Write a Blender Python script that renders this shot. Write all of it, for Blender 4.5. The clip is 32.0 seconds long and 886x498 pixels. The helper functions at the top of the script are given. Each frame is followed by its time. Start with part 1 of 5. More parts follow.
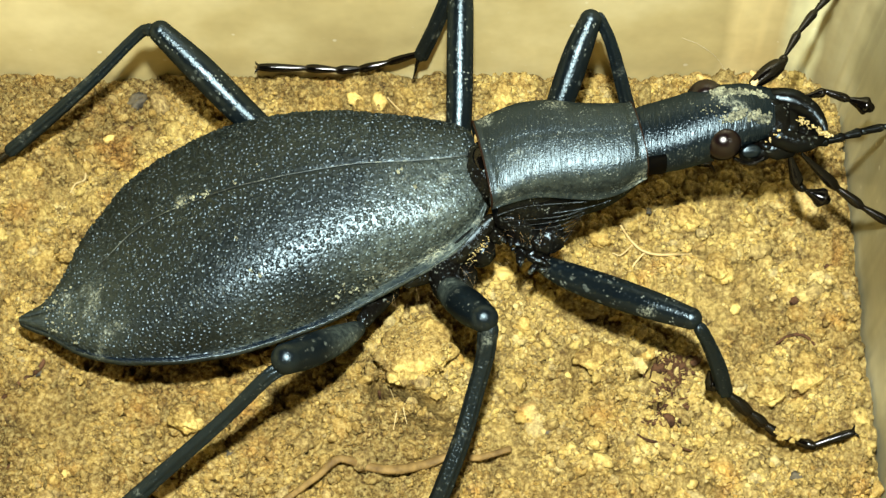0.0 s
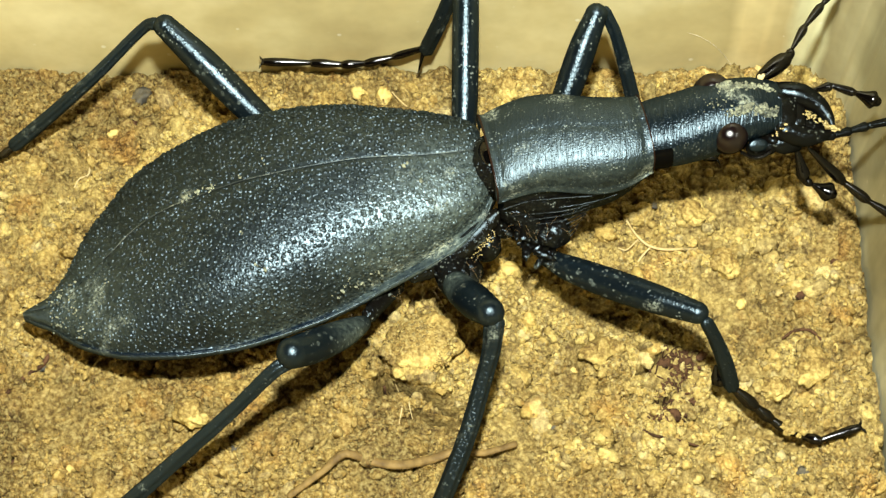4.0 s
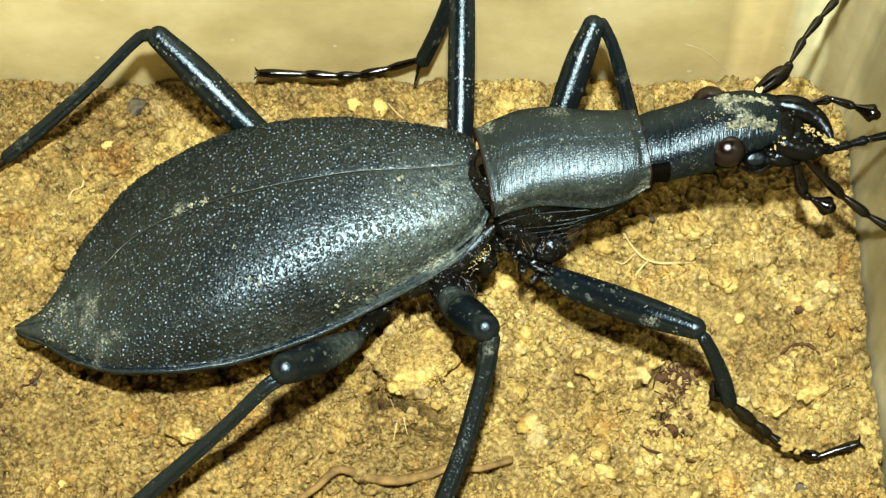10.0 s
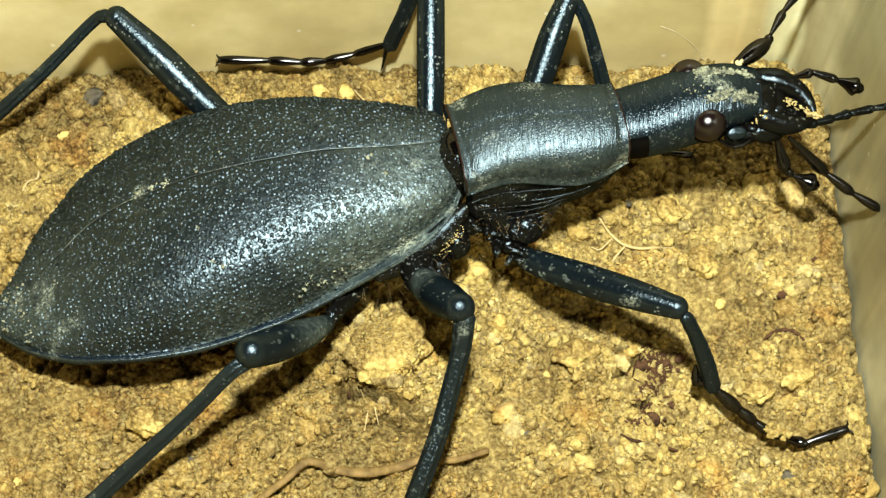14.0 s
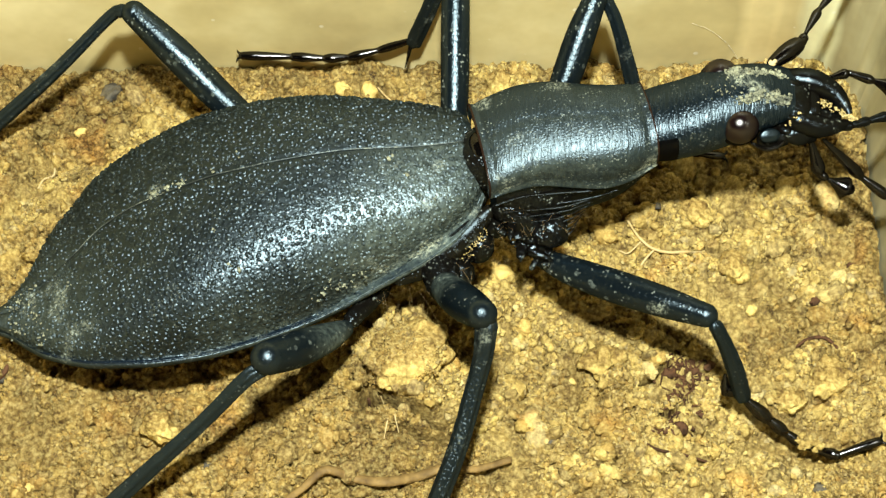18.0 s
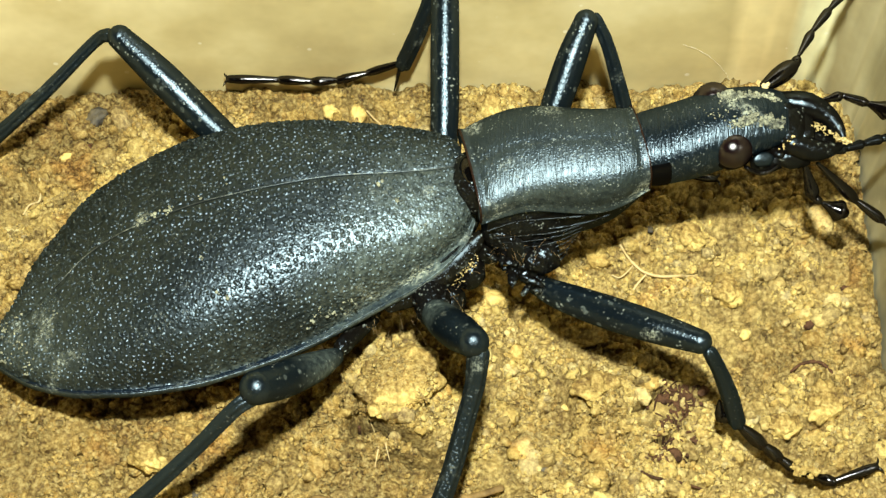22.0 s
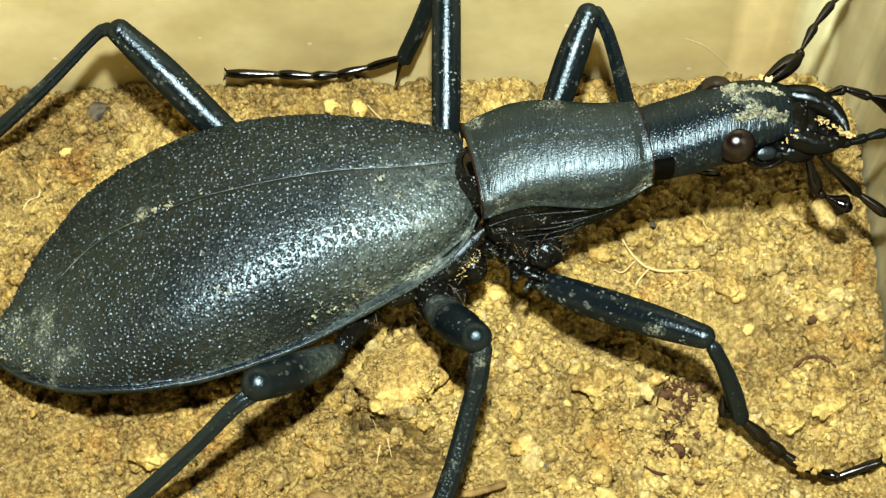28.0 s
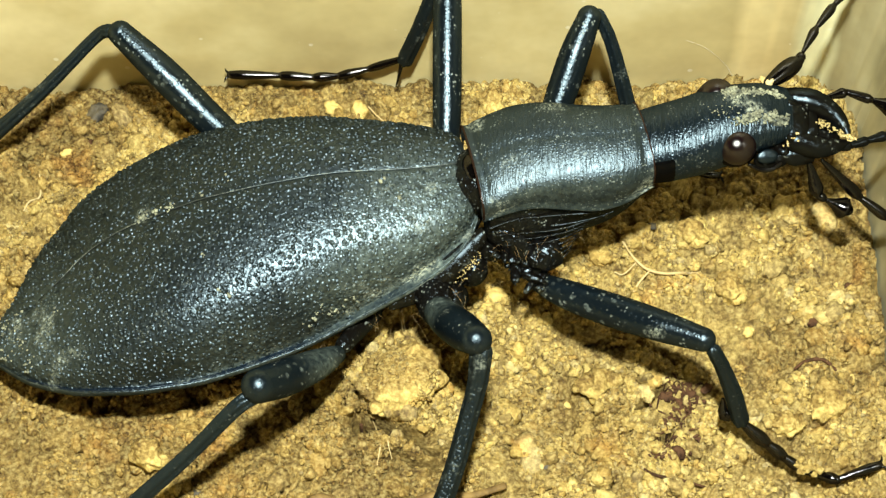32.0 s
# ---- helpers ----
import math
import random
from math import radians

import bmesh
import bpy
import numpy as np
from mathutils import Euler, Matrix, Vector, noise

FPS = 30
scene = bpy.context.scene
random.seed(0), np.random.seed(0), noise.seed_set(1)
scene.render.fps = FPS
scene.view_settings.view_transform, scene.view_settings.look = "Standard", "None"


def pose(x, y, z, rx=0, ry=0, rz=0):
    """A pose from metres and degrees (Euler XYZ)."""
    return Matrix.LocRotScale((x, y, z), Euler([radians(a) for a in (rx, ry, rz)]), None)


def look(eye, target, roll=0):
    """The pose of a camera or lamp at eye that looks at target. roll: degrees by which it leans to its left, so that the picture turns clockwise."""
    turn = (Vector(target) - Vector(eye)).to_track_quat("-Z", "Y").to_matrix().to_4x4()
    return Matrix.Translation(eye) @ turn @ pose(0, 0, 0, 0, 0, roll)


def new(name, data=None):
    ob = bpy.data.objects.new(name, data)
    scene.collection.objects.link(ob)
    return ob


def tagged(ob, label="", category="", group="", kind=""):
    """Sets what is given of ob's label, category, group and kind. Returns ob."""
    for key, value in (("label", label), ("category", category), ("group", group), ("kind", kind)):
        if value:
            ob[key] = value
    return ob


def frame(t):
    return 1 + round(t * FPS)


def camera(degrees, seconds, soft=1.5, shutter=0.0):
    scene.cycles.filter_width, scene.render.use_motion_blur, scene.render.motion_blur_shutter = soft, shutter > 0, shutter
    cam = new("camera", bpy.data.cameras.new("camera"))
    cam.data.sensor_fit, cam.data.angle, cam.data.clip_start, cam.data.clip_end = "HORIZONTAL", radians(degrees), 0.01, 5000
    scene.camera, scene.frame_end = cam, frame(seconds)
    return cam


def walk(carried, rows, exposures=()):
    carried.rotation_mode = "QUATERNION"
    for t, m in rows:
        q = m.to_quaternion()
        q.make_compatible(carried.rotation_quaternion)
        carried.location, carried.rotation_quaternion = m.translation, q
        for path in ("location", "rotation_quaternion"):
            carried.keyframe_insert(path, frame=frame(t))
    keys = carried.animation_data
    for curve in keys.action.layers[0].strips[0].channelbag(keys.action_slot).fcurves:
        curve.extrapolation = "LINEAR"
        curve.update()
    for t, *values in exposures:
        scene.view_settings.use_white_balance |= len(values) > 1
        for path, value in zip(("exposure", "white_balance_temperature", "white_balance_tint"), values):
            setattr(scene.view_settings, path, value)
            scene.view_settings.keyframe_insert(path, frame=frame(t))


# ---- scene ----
# A beetle on soil in a small plastic box. Lengths below are in millimetres, turned into metres by MM.
MM = 0.001
cam = camera(26.0, 32.0, 1.4)
PATH = [
    (0, (0.00043, -0.05019, 0.10260), (-0.00011, 0.00199, -0.00546), -0.60),
    (0.5, (0.00032, -0.05014, 0.10251), (-0.00023, 0.00195, -0.00559), -0.61),
    (1, (0.00035, -0.05012, 0.10254), (-0.00022, 0.00186, -0.00561), -0.63),
    (1.5, (0.00015, -0.05028, 0.10246), (-0.00028, 0.00174, -0.00567), -0.47),
    (2, (0.00017, -0.05019, 0.10248), (-0.00031, 0.00178, -0.00568), -0.56),
    (2.5, (0.00016, -0.05027, 0.10239), (-0.00041, 0.00178, -0.00573), -0.65),
    (3, (0.00010, -0.05032, 0.10242), (-0.00047, 0.00178, -0.00568), -0.62),
    (3.5, (0.00004, -0.05037, 0.10234), (-0.00050, 0.00175, -0.00575), -0.63),
    (5.5, (0.00007, -0.04980, 0.10180), (-0.00007, 0.00251, -0.00619), -0.13),
    (6, (-0.00000, -0.04962, 0.10174), (-0.00015, 0.00265, -0.00628), -0.15),
    (6.5, (0.00009, -0.04957, 0.10166), (-0.00029, 0.00278, -0.00632), -0.39),
    (7, (-0.00006, -0.04951, 0.10177), (-0.00045, 0.00279, -0.00624), -0.37),
    (7.5, (-0.00019, -0.04942, 0.10171), (-0.00061, 0.00293, -0.00627), -0.42),
    (8, (-0.00009, -0.04939, 0.10149), (-0.00082, 0.00304, -0.00645), -0.75),
    (8.5, (-0.00014, -0.04935, 0.10145), (-0.00104, 0.00302, -0.00652), -1.00),
    (9, (-0.00013, -0.04951, 0.10147), (-0.00088, 0.00288, -0.00648), -0.82),
    (9.5, (0.00003, -0.04944, 0.10146), (-0.00065, 0.00295, -0.00649), -0.75),
    (10, (0.00052, -0.04938, 0.10165), (-0.00019, 0.00295, -0.00634), -0.69),
    (10.5, (0.00049, -0.04935, 0.10157), (-0.00027, 0.00291, -0.00645), -0.78),
    (11, (0.00041, -0.04927, 0.10107), (-0.00033, 0.00319, -0.00685), -0.74),
    (11.5, (0.00054, -0.04945, 0.09965), (-0.00013, 0.00388, -0.00785), -0.31),
    (12, (0.00045, -0.04996, 0.09838), (-0.00032, 0.00361, -0.00900), -0.51),
    (12.5, (0.00060, -0.05030, 0.09699), (-0.00048, 0.00423, -0.00989), -0.89),
    (13, (0.00046, -0.05092, 0.09659), (-0.00009, 0.00449, -0.00986), -0.72),
    (13.5, (-0.00031, -0.05169, 0.09644), (0.00102, 0.00387, -0.00991), 0.77),
    (14, (-0.00034, -0.05145, 0.09625), (0.00173, 0.00429, -0.01000), 1.33),
    (14.5, (-0.00023, -0.05118, 0.09627), (0.00172, 0.00467, -0.00992), 1.21),
    (16.5, (0.00032, -0.04979, 0.09574), (0.00113, 0.00578, -0.01062), 0.59),
    (17, (0.00038, -0.04986, 0.09513), (0.00056, 0.00572, -0.01122), -0.02),
    (17.5, (0.00024, -0.04966, 0.09456), (0.00035, 0.00574, -0.01189), -0.04),
    (18, (0.00043, -0.04939, 0.09425), (0.00020, 0.00560, -0.01240), -0.38),
    (18.5, (0.00043, -0.04905, 0.09395), (0.00017, 0.00595, -0.01270), -0.38),
    (19, (0.00053, -0.04864, 0.09361), (-0.00003, 0.00632, -0.01307), -0.68),
    (19.5, (0.00042, -0.04868, 0.09374), (-0.00005, 0.00639, -0.01288), -0.69),
    (20, (0.00031, -0.04860, 0.09378), (0.00028, 0.00664, -0.01275), -0.43),
    (20.5, (0.00030, -0.04862, 0.09379), (0.00080, 0.00661, -0.01274), -0.02),
    (21, (0.00038, -0.04832, 0.09369), (0.00095, 0.00703, -0.01279), 0.08),
    (21.5, (0.00035, -0.04822, 0.09367), (0.00084, 0.00729, -0.01272), 0.02),
    (22, (0.00027, -0.04816, 0.09364), (0.00083, 0.00740, -0.01272), 0.07),
    (22.5, (0.00028, -0.04817, 0.09368), (0.00095, 0.00724, -0.01276), 0.18),
    (23, (0.00016, -0.04820, 0.09363), (0.00101, 0.00721, -0.01280), 0.36),
    (23.5, (0.00021, -0.04813, 0.09364), (0.00094, 0.00730, -0.01279), 0.24),
    (24, (0.00015, -0.04807, 0.09357), (0.00084, 0.00737, -0.01285), 0.18),
    (24.5, (0.00010, -0.04793, 0.09357), (0.00083, 0.00745, -0.01288), 0.18),
    (25, (0.00019, -0.04792, 0.09352), (0.00090, 0.00759, -0.01287), 0.18),
    (25.5, (0.00020, -0.04791, 0.09352), (0.00088, 0.00759, -0.01287), 0.14),
    (27.5, (0.00007, -0.04792, 0.09328), (0.00074, 0.00754, -0.01313), 0.11),
    (28, (0.00002, -0.04798, 0.09323), (0.00077, 0.00733, -0.01326), 0.17),
    (28.5, (0.00015, -0.04793, 0.09322), (0.00072, 0.00739, -0.01326), 0.02),
    (29, (-0.00004, -0.04784, 0.09333), (0.00078, 0.00740, -0.01320), 0.27),
    (29.5, (-0.00009, -0.04789, 0.09328), (0.00078, 0.00738, -0.01323), 0.31),
    (30, (0.00011, -0.04788, 0.09326), (0.00082, 0.00733, -0.01329), 0.17),
    (30.5, (-0.00004, -0.04783, 0.09329), (0.00087, 0.00728, -0.01330), 0.42),
    (31, (0.00012, -0.04775, 0.09335), (0.00088, 0.00723, -0.01331), 0.28),
    (31.5, (0.00010, -0.04781, 0.09333), (0.00077, 0.00736, -0.01323), 0.19),
    (32, (0.00005, -0.04771, 0.09338), (0.00073, 0.00739, -0.01322), 0.21),
]
EXPOSURES = [(0, 0.0), (32, 0.0)]
walk(cam, [(t, look(eye, target, roll)) for t, eye, target, roll in PATH], EXPOSURES)

# ---- light: the lamp of the phone that films, beside its lens, and a dim room ----
world = bpy.data.worlds.new("world")
scene.world = world
world.use_nodes = True
world.node_tree.nodes["Background"].inputs["Color"].default_value = (1.0, 0.95, 0.75, 1)
world.node_tree.nodes["Background"].inputs["Strength"].default_value = 0.004

lamp_data = bpy.data.lights.new("phone_lamp", "AREA")
lamp_data.shape, lamp_data.size, lamp_data.energy = "DISK", 0.005, 0.336
lamp_data.color = (0.94, 1.0, 0.91)
lamp = new("phone_lamp", lamp_data)
lamp.matrix_world = look((0.001, -0.030, 0.110), (0.002, -0.001, 0.003))


# ---- materials ----
def material(name, rough=0.5, metal=0.0, spec=0.5):
    m = bpy.data.materials.new(name)
    m.use_nodes = True
    t = m.node_tree
    b = t.nodes["Principled BSDF"]
    b.inputs["Roughness"].default_value = rough
    b.inputs["Metallic"].default_value = metal
    b.inputs["Specular IOR Level"].default_value = spec
    return m, t, b


def horn(name):
    """Insect horn: a dark body colour with an even gloss over it. Returns the tree and what takes colour, gloss, roughness and normal."""
    m = bpy.data.materials.new(name)
    m.use_nodes = True
    t = m.node_tree
    t.nodes.remove(t.nodes["Principled BSDF"])
    out = t.nodes["Material Output"]
    d, g, a = (t.nodes.new(k) for k in ("ShaderNodeBsdfDiffuse", "ShaderNodeBsdfGlossy", "ShaderNodeAddShader"))
    g.distribution = "BECKMANN"
    t.links.new(d.outputs[0], a.inputs[0])
    t.links.new(g.outputs[0], a.inputs[1])
    t.links.new(a.outputs[0], out.inputs["Surface"])
    return m, t, d, g


def coords(t):
    return t.nodes.new("ShaderNodeTexCoord").outputs["Object"]


def noise_tex(t, scale, detail=4.0, rough=0.55, vector=None, out="Fac"):
    n = t.nodes.new("ShaderNodeTexNoise")
    n.inputs["Scale"].default_value = scale
    n.inputs["Detail"].default_value = detail
    n.inputs["Roughness"].default_value = rough
    t.links.new(vector or coords(t), n.inputs["Vector"])
    return n.outputs[out]


def cells(t, scale, feature="F1", out="Distance", vector=None, smooth=0.0):
    n = t.nodes.new("ShaderNodeTexVoronoi")
    n.feature = feature
    n.inputs["Scale"].default_value = scale
    t.links.new(vector or coords(t), n.inputs["Vector"])
    return n.outputs[out]


def ramp(t, fac, stops):
    r = t.nodes.new("ShaderNodeValToRGB")
    while len(r.color_ramp.elements) < len(stops):
        r.color_ramp.elements.new(0.5)
    for e, (p, c) in zip(r.color_ramp.elements, stops):
        e.position = p
        e.color = (*c, 1) if len(c) == 3 else c
    t.links.new(fac, r.inputs["Fac"])
    return r.outputs["Color"]


def mix(t, fac, a, b, blend="MIX"):
    n = t.nodes.new("ShaderNodeMix")
    n.data_type, n.blend_type = "RGBA", blend
    for sock, value in ((n.inputs["Factor"], fac), (n.inputs["A"], a), (n.inputs["B"], b)):
        if hasattr(value, "is_output"):
            t.links.new(value, sock)
        elif isinstance(value, tuple):
            sock.default_value = (*value, 1)
        else:
            sock.default_value = value
    return n.outputs["Result"]


def maths(t, op, a, b=0.0):
    n = t.nodes.new("ShaderNodeMath")
    n.operation = op
    n.use_clamp = False
    for sock, value in zip(n.inputs, (a, b)):
        if hasattr(value, "is_output"):
            t.links.new(value, sock)
        else:
            sock.default_value = value
    return n.outputs["Value"]


def bump(t, b, height, distance, strength=1.0, normal=None):
    n = t.nodes.new("ShaderNodeBump")
    n.inputs["Distance"].default_value = distance
    n.inputs["Strength"].default_value = strength
    t.links.new(height, n.inputs["Height"])
    if normal:
        t.links.new(normal, n.inputs["Normal"])
    for one in b if isinstance(b, tuple) else (b,):
        t.links.new(n.outputs["Normal"], one.inputs["Normal"])
    return n.outputs["Normal"]


def grey(v):
    return (v, v, v)


DUST = (0.38, 0.39, 0.27)


def granules(t, scale, size):
    return ramp(t, cells(t, scale), [(0.0, grey(1)), (size * 0.5, grey(0.8)), (size, grey(0))])


def domes(t, scale, size):
    """Packed round grains: each cell a low dome, creased against its neighbours."""
    d = cells(t, scale)
    return maths(t, "SUBTRACT", 1.0, maths(t, "MULTIPLY", maths(t, "MULTIPLY", d, d), size))


def shell_material(name, base, base2, rough, dust=(0.62, 0.78), sheen=0.5, relief=(), wrinkle=0.0, mud=(), specks=0.5, often=0.56, grain=5200, glint=None, spots=None, film=()):
    """Dark insect shell with relief (scale, size, depth in mm), cross wrinkles, and specks and patches of dried soil;
    on the wing cases the specks also paint glints.
    """
    m, t, d, g = horn(name)
    b = (d, g)
    g.inputs["Color"].default_value = (*[sheen * c for c in (0.77, 1.0, 1.15)], 1)
    tint = mix(t, noise_tex(t, 260), base, base2)
    patch = noise_tex(t, 330, 6, 0.65)
    for (mx, my, mz), reach, much in mud:
        far = t.nodes.new("ShaderNodeVectorMath")
        far.operation = "DISTANCE"
        t.links.new(coords(t), far.inputs[0])
        far.inputs[1].default_value = (mx * MM, my * MM, mz * MM)
        near = ramp(t, maths(t, "DIVIDE", far.outputs["Value"], reach * MM), [(0.0, grey(much)), (0.5, grey(0.6 * much)), (1.0, grey(0))])
        patch = maths(t, "ADD", patch, near)
    lone = ramp(t, maths(t, "ADD", cells(t, grain), maths(t, "MULTIPLY", maths(t, "SUBTRACT", noise_tex(t, grain * 0.8, 2), 0.5), 0.7)), [(0.0, grey(1)), (0.14, grey(1)), (0.32, grey(0))])
    some = ramp(t, noise_tex(t, 1100, 4, 0.7), [(often - 0.05, grey(0)), (often + 0.05, grey(1))])
    dots = maths(t, "MULTIPLY", lone, some)
    patches = ramp(t, patch, [(dust[0], grey(0)), (dust[1], grey(1))])
    broken = ramp(t, noise_tex(t, 5600, 4, 0.75), [(0.45, grey(0)), (0.60, grey(1))])
    fac = maths(t, "MAXIMUM", maths(t, "MULTIPLY", dots, specks), maths(t, "MULTIPLY", patches, broken))
    # grey for the specks: dust, and on the wing cases glints painted as colour
    dusty = mix(t, patches, (0.30, 0.33, 0.28), DUST)
    for (mx, my, mz), reach, much in film:
        # a pale film thinning out from one place: dust, on the back also painted sheen
        far = t.nodes.new("ShaderNodeVectorMath")
        far.operation = "DISTANCE"
        t.links.new(coords(t), far.inputs[0])
        far.inputs[1].default_value = (mx * MM, my * MM, mz * MM)
        near = ramp(t, maths(t, "DIVIDE", far.outputs["Value"], reach * MM), [(0.0, grey(much)), (0.5, grey(0.55 * much)), (1.0, grey(0))])
        bloom = maths(t, "MULTIPLY", near, ramp(t, noise_tex(t, 3000, 4, 0.7), [(0.38, grey(0.2)), (0.62, grey(1))]))
        tint = mix(t, bloom, tint, (0.11, 0.135, 0.115))
    if spots:
        # rounded drops of dried mud
        scale, size, much = spots
        near = maths(t, "ADD", cells(t, scale), maths(t, "MULTIPLY", maths(t, "SUBTRACT", noise_tex(t, scale * 2.2, 3), 0.5), 0.30))
        drop = ramp(t, near, [(0.0, grey(1)), (size * 0.7, grey(1)), (size, grey(0))])
        drop = maths(t, "MULTIPLY", drop, ramp(t, noise_tex(t, 420, 3), [(0.52, grey(0)), (0.60, grey(much))]))
        drop = maths(t, "MULTIPLY", drop, ramp(t, noise_tex(t, 5200, 3, 0.7), [(0.40, grey(0.25)), (0.58, grey(1))]))
        tint = mix(t, drop, tint, (0.14, 0.16, 0.14))
    t.links.new(mix(t, fac, tint, dusty), d.inputs["Color"])
    r = maths(t, "ADD", maths(t, "MULTIPLY", fac, 0.45), rough)
    t.links.new(maths(t, "ADD", r, maths(t, "MULTIPLY", maths(t, "SUBTRACT", noise_tex(t, 900), 0.5), 0.12)), g.inputs["Roughness"])
    normal = None
    for scale, size, depth in relief:
        normal = bump(t, b, granules(t, scale, size), depth * MM, 1.0, normal)
    if wrinkle:
        turn = t.nodes.new("ShaderNodeMapping")
        turn.inputs["Rotation"].default_value = (0, 0, radians(-12))
        turn.inputs["Scale"].default_value = (6.5, 0.8, 0.8)
        t.links.new(coords(t), turn.inputs["Vector"])
        ridges = noise_tex(t, 1100, 2, 0.5, turn.outputs["Vector"])
        ridges.node.inputs["Distortion"].default_value = 0.9
        normal = bump(t, b, ridges, wrinkle * MM, 1.0, normal)
    bump(t, b, maths(t, "ADD", noise_tex(t, 7000, 3), maths(t, "MULTIPLY", fac, 1.5)), 0.0025 * MM, 1.0, normal)
    if glint:
        # the tops of the grains shine on their own, over the soft sheen of the whole
        much, smooth, scale, size, depth = glint
        g2, a2 = t.nodes.new("ShaderNodeBsdfGlossy"), t.nodes.new("ShaderNodeAddShader")
        g2.distribution = "BECKMANN"
        g2.inputs["Color"].default_value = (*[much * c for c in (0.80, 1.0, 1.10)], 1)
        g2.inputs["Roughness"].default_value = smooth
        bump(t, g2, maths(t, "ADD", domes(t, scale, size), maths(t, "MULTIPLY", noise_tex(t, scale * 1.6, 2), 0.22)), depth * MM, 1.0, normal if wrinkle else None)
        out = t.nodes["Material Output"].inputs["Surface"]
        t.links.new(out.links[0].from_socket, a2.inputs[0])
        t.links.new(g2.outputs[0], a2.inputs[1])
        t.links.new(a2.outputs[0], out)
    return m


ELYTRON_MUD = [((0.36, -3.47, 7.00), 1.8, 0.14), ((-1.03, -4.51, 6.60), 1.8, 0.15), ((-2.43, -5.42, 6.20), 1.6, 0.15), ((-4.14, -6.17, 5.60), 1.2, 0.12), ((-22.70, -6.26, 3.50), 3.2, 0.08), ((-21.24, -7.51, 4.00), 2.4, 0.06), ((-19.55, -7.17, 4.00), 5.0, 0.09), ((-15.23, -8.53, 4.00), 6.0, 0.06), ((-8.93, -7.94, 5.00), 5.0, 0.06), ((-2.70, -5.75, 7.50), 2.8, 0.10), ((-14.64, -1.25, 7.70), 1.2, 0.15), ((-13.28, -0.93, 8.30), 1.2, 0.14), ((-11.73, -0.38, 8.60), 0.8, 0.16), ((-9.84, -0.32, 9.00), 0.8, 0.13), ((-5.94, -0.15, 9.80), 1.0, 0.12), ((-1.02, -1.54, 9.80), 3.6, 0.09), ((0.21, -2.99, 8.60), 4.2, 0.11)]
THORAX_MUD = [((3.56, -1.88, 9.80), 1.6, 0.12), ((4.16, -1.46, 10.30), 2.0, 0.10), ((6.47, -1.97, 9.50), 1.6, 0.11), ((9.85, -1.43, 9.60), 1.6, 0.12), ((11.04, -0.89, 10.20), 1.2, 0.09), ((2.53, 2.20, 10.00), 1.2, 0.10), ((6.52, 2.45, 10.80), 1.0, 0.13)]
HEAD_MUD = [((15.40, 2.60, 12.40), 1.5, 0.17), ((16.7, 2.85, 12.1), 0.9, 0.20), ((16.3, 1.55, 12.3), 0.9, 0.24), ((17.2, 1.5, 11.9), 0.7, 0.20), ((14.6, 2.0, 12.4), 1.8, 0.06)]
# dust by shoulder and edge, with the broad highlight there put into the colour
ELYTRON_SHEEN_FILM = [((0.2, -3.2, 8.4), 5.5, 0.8), ((-3.5, -5.4, 7.2), 4.5, 0.55), ((-9.5, -7.9, 5.5), 4.0, 0.35), ((-20.5, -6.5, 4.2), 5.0, 0.22)]
M_ELYTRON = shell_material("granular_black_shell", (0.002, 0.003, 0.0035), (0.004, 0.006, 0.007), 0.36, (0.66, 0.80), 0.044, [(4200, 0.6, 0.016), (9000, 0.6, 0.006)], 0, ELYTRON_MUD, 0.22, 0.53, 7200, (0.016, 0.58, 3700, 1.8, 0.03), None, ELYTRON_SHEEN_FILM)
M_GRANULE = shell_material("shining_black_grains", (0.003, 0.0045, 0.005), (0.007, 0.0105, 0.012), 0.40, (0.66, 0.80), 0.056, [(8000, 0.6, 0.018)], 0, ELYTRON_MUD, 0.30, 0.53, 6400, None, None, ELYTRON_SHEEN_FILM)
# film on the shield's lower half: dust plus its broad highlight as colour
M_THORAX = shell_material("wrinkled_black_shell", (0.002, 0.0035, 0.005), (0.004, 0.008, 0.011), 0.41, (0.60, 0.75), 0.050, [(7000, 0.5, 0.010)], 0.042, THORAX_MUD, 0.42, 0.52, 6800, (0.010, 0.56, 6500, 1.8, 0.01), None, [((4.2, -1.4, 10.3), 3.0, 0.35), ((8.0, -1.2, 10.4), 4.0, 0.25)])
M_HEAD = shell_material("black_head_shell", (0.002, 0.0035, 0.0055), (0.004, 0.0075, 0.010), 0.36, (0.60, 0.75), 0.042, [(7000, 0.5, 0.008)], 0.056, HEAD_MUD, 0.3, 0.57, 7600)
LEG_MUD = [((0.30, -6.20, 6.50), 1.8, 0.22), ((0.95, -7.3, 7.6), 1.4, 0.18), ((-5.3, -9.2, 6.9), 2.8, 0.17), ((5.9, -4.4, 5.9), 1.1, 0.14), ((0.8, 4.6, 7.0), 1.4, 0.08)]
M_LEG = shell_material("blue_black_leg_shell", (0.002, 0.003, 0.004), (0.004, 0.007, 0.009), 0.35, (0.66, 0.77), 0.038, [(5200, 0.5, 0.007)], 0, LEG_MUD, 0.55, 0.55, 4300, None, (1900, 0.30, 0.55), [((-5.3, -9.5, 7.2), 2.6, 0.55), ((0.5, -6.6, 7.0), 1.7, 0.8)])
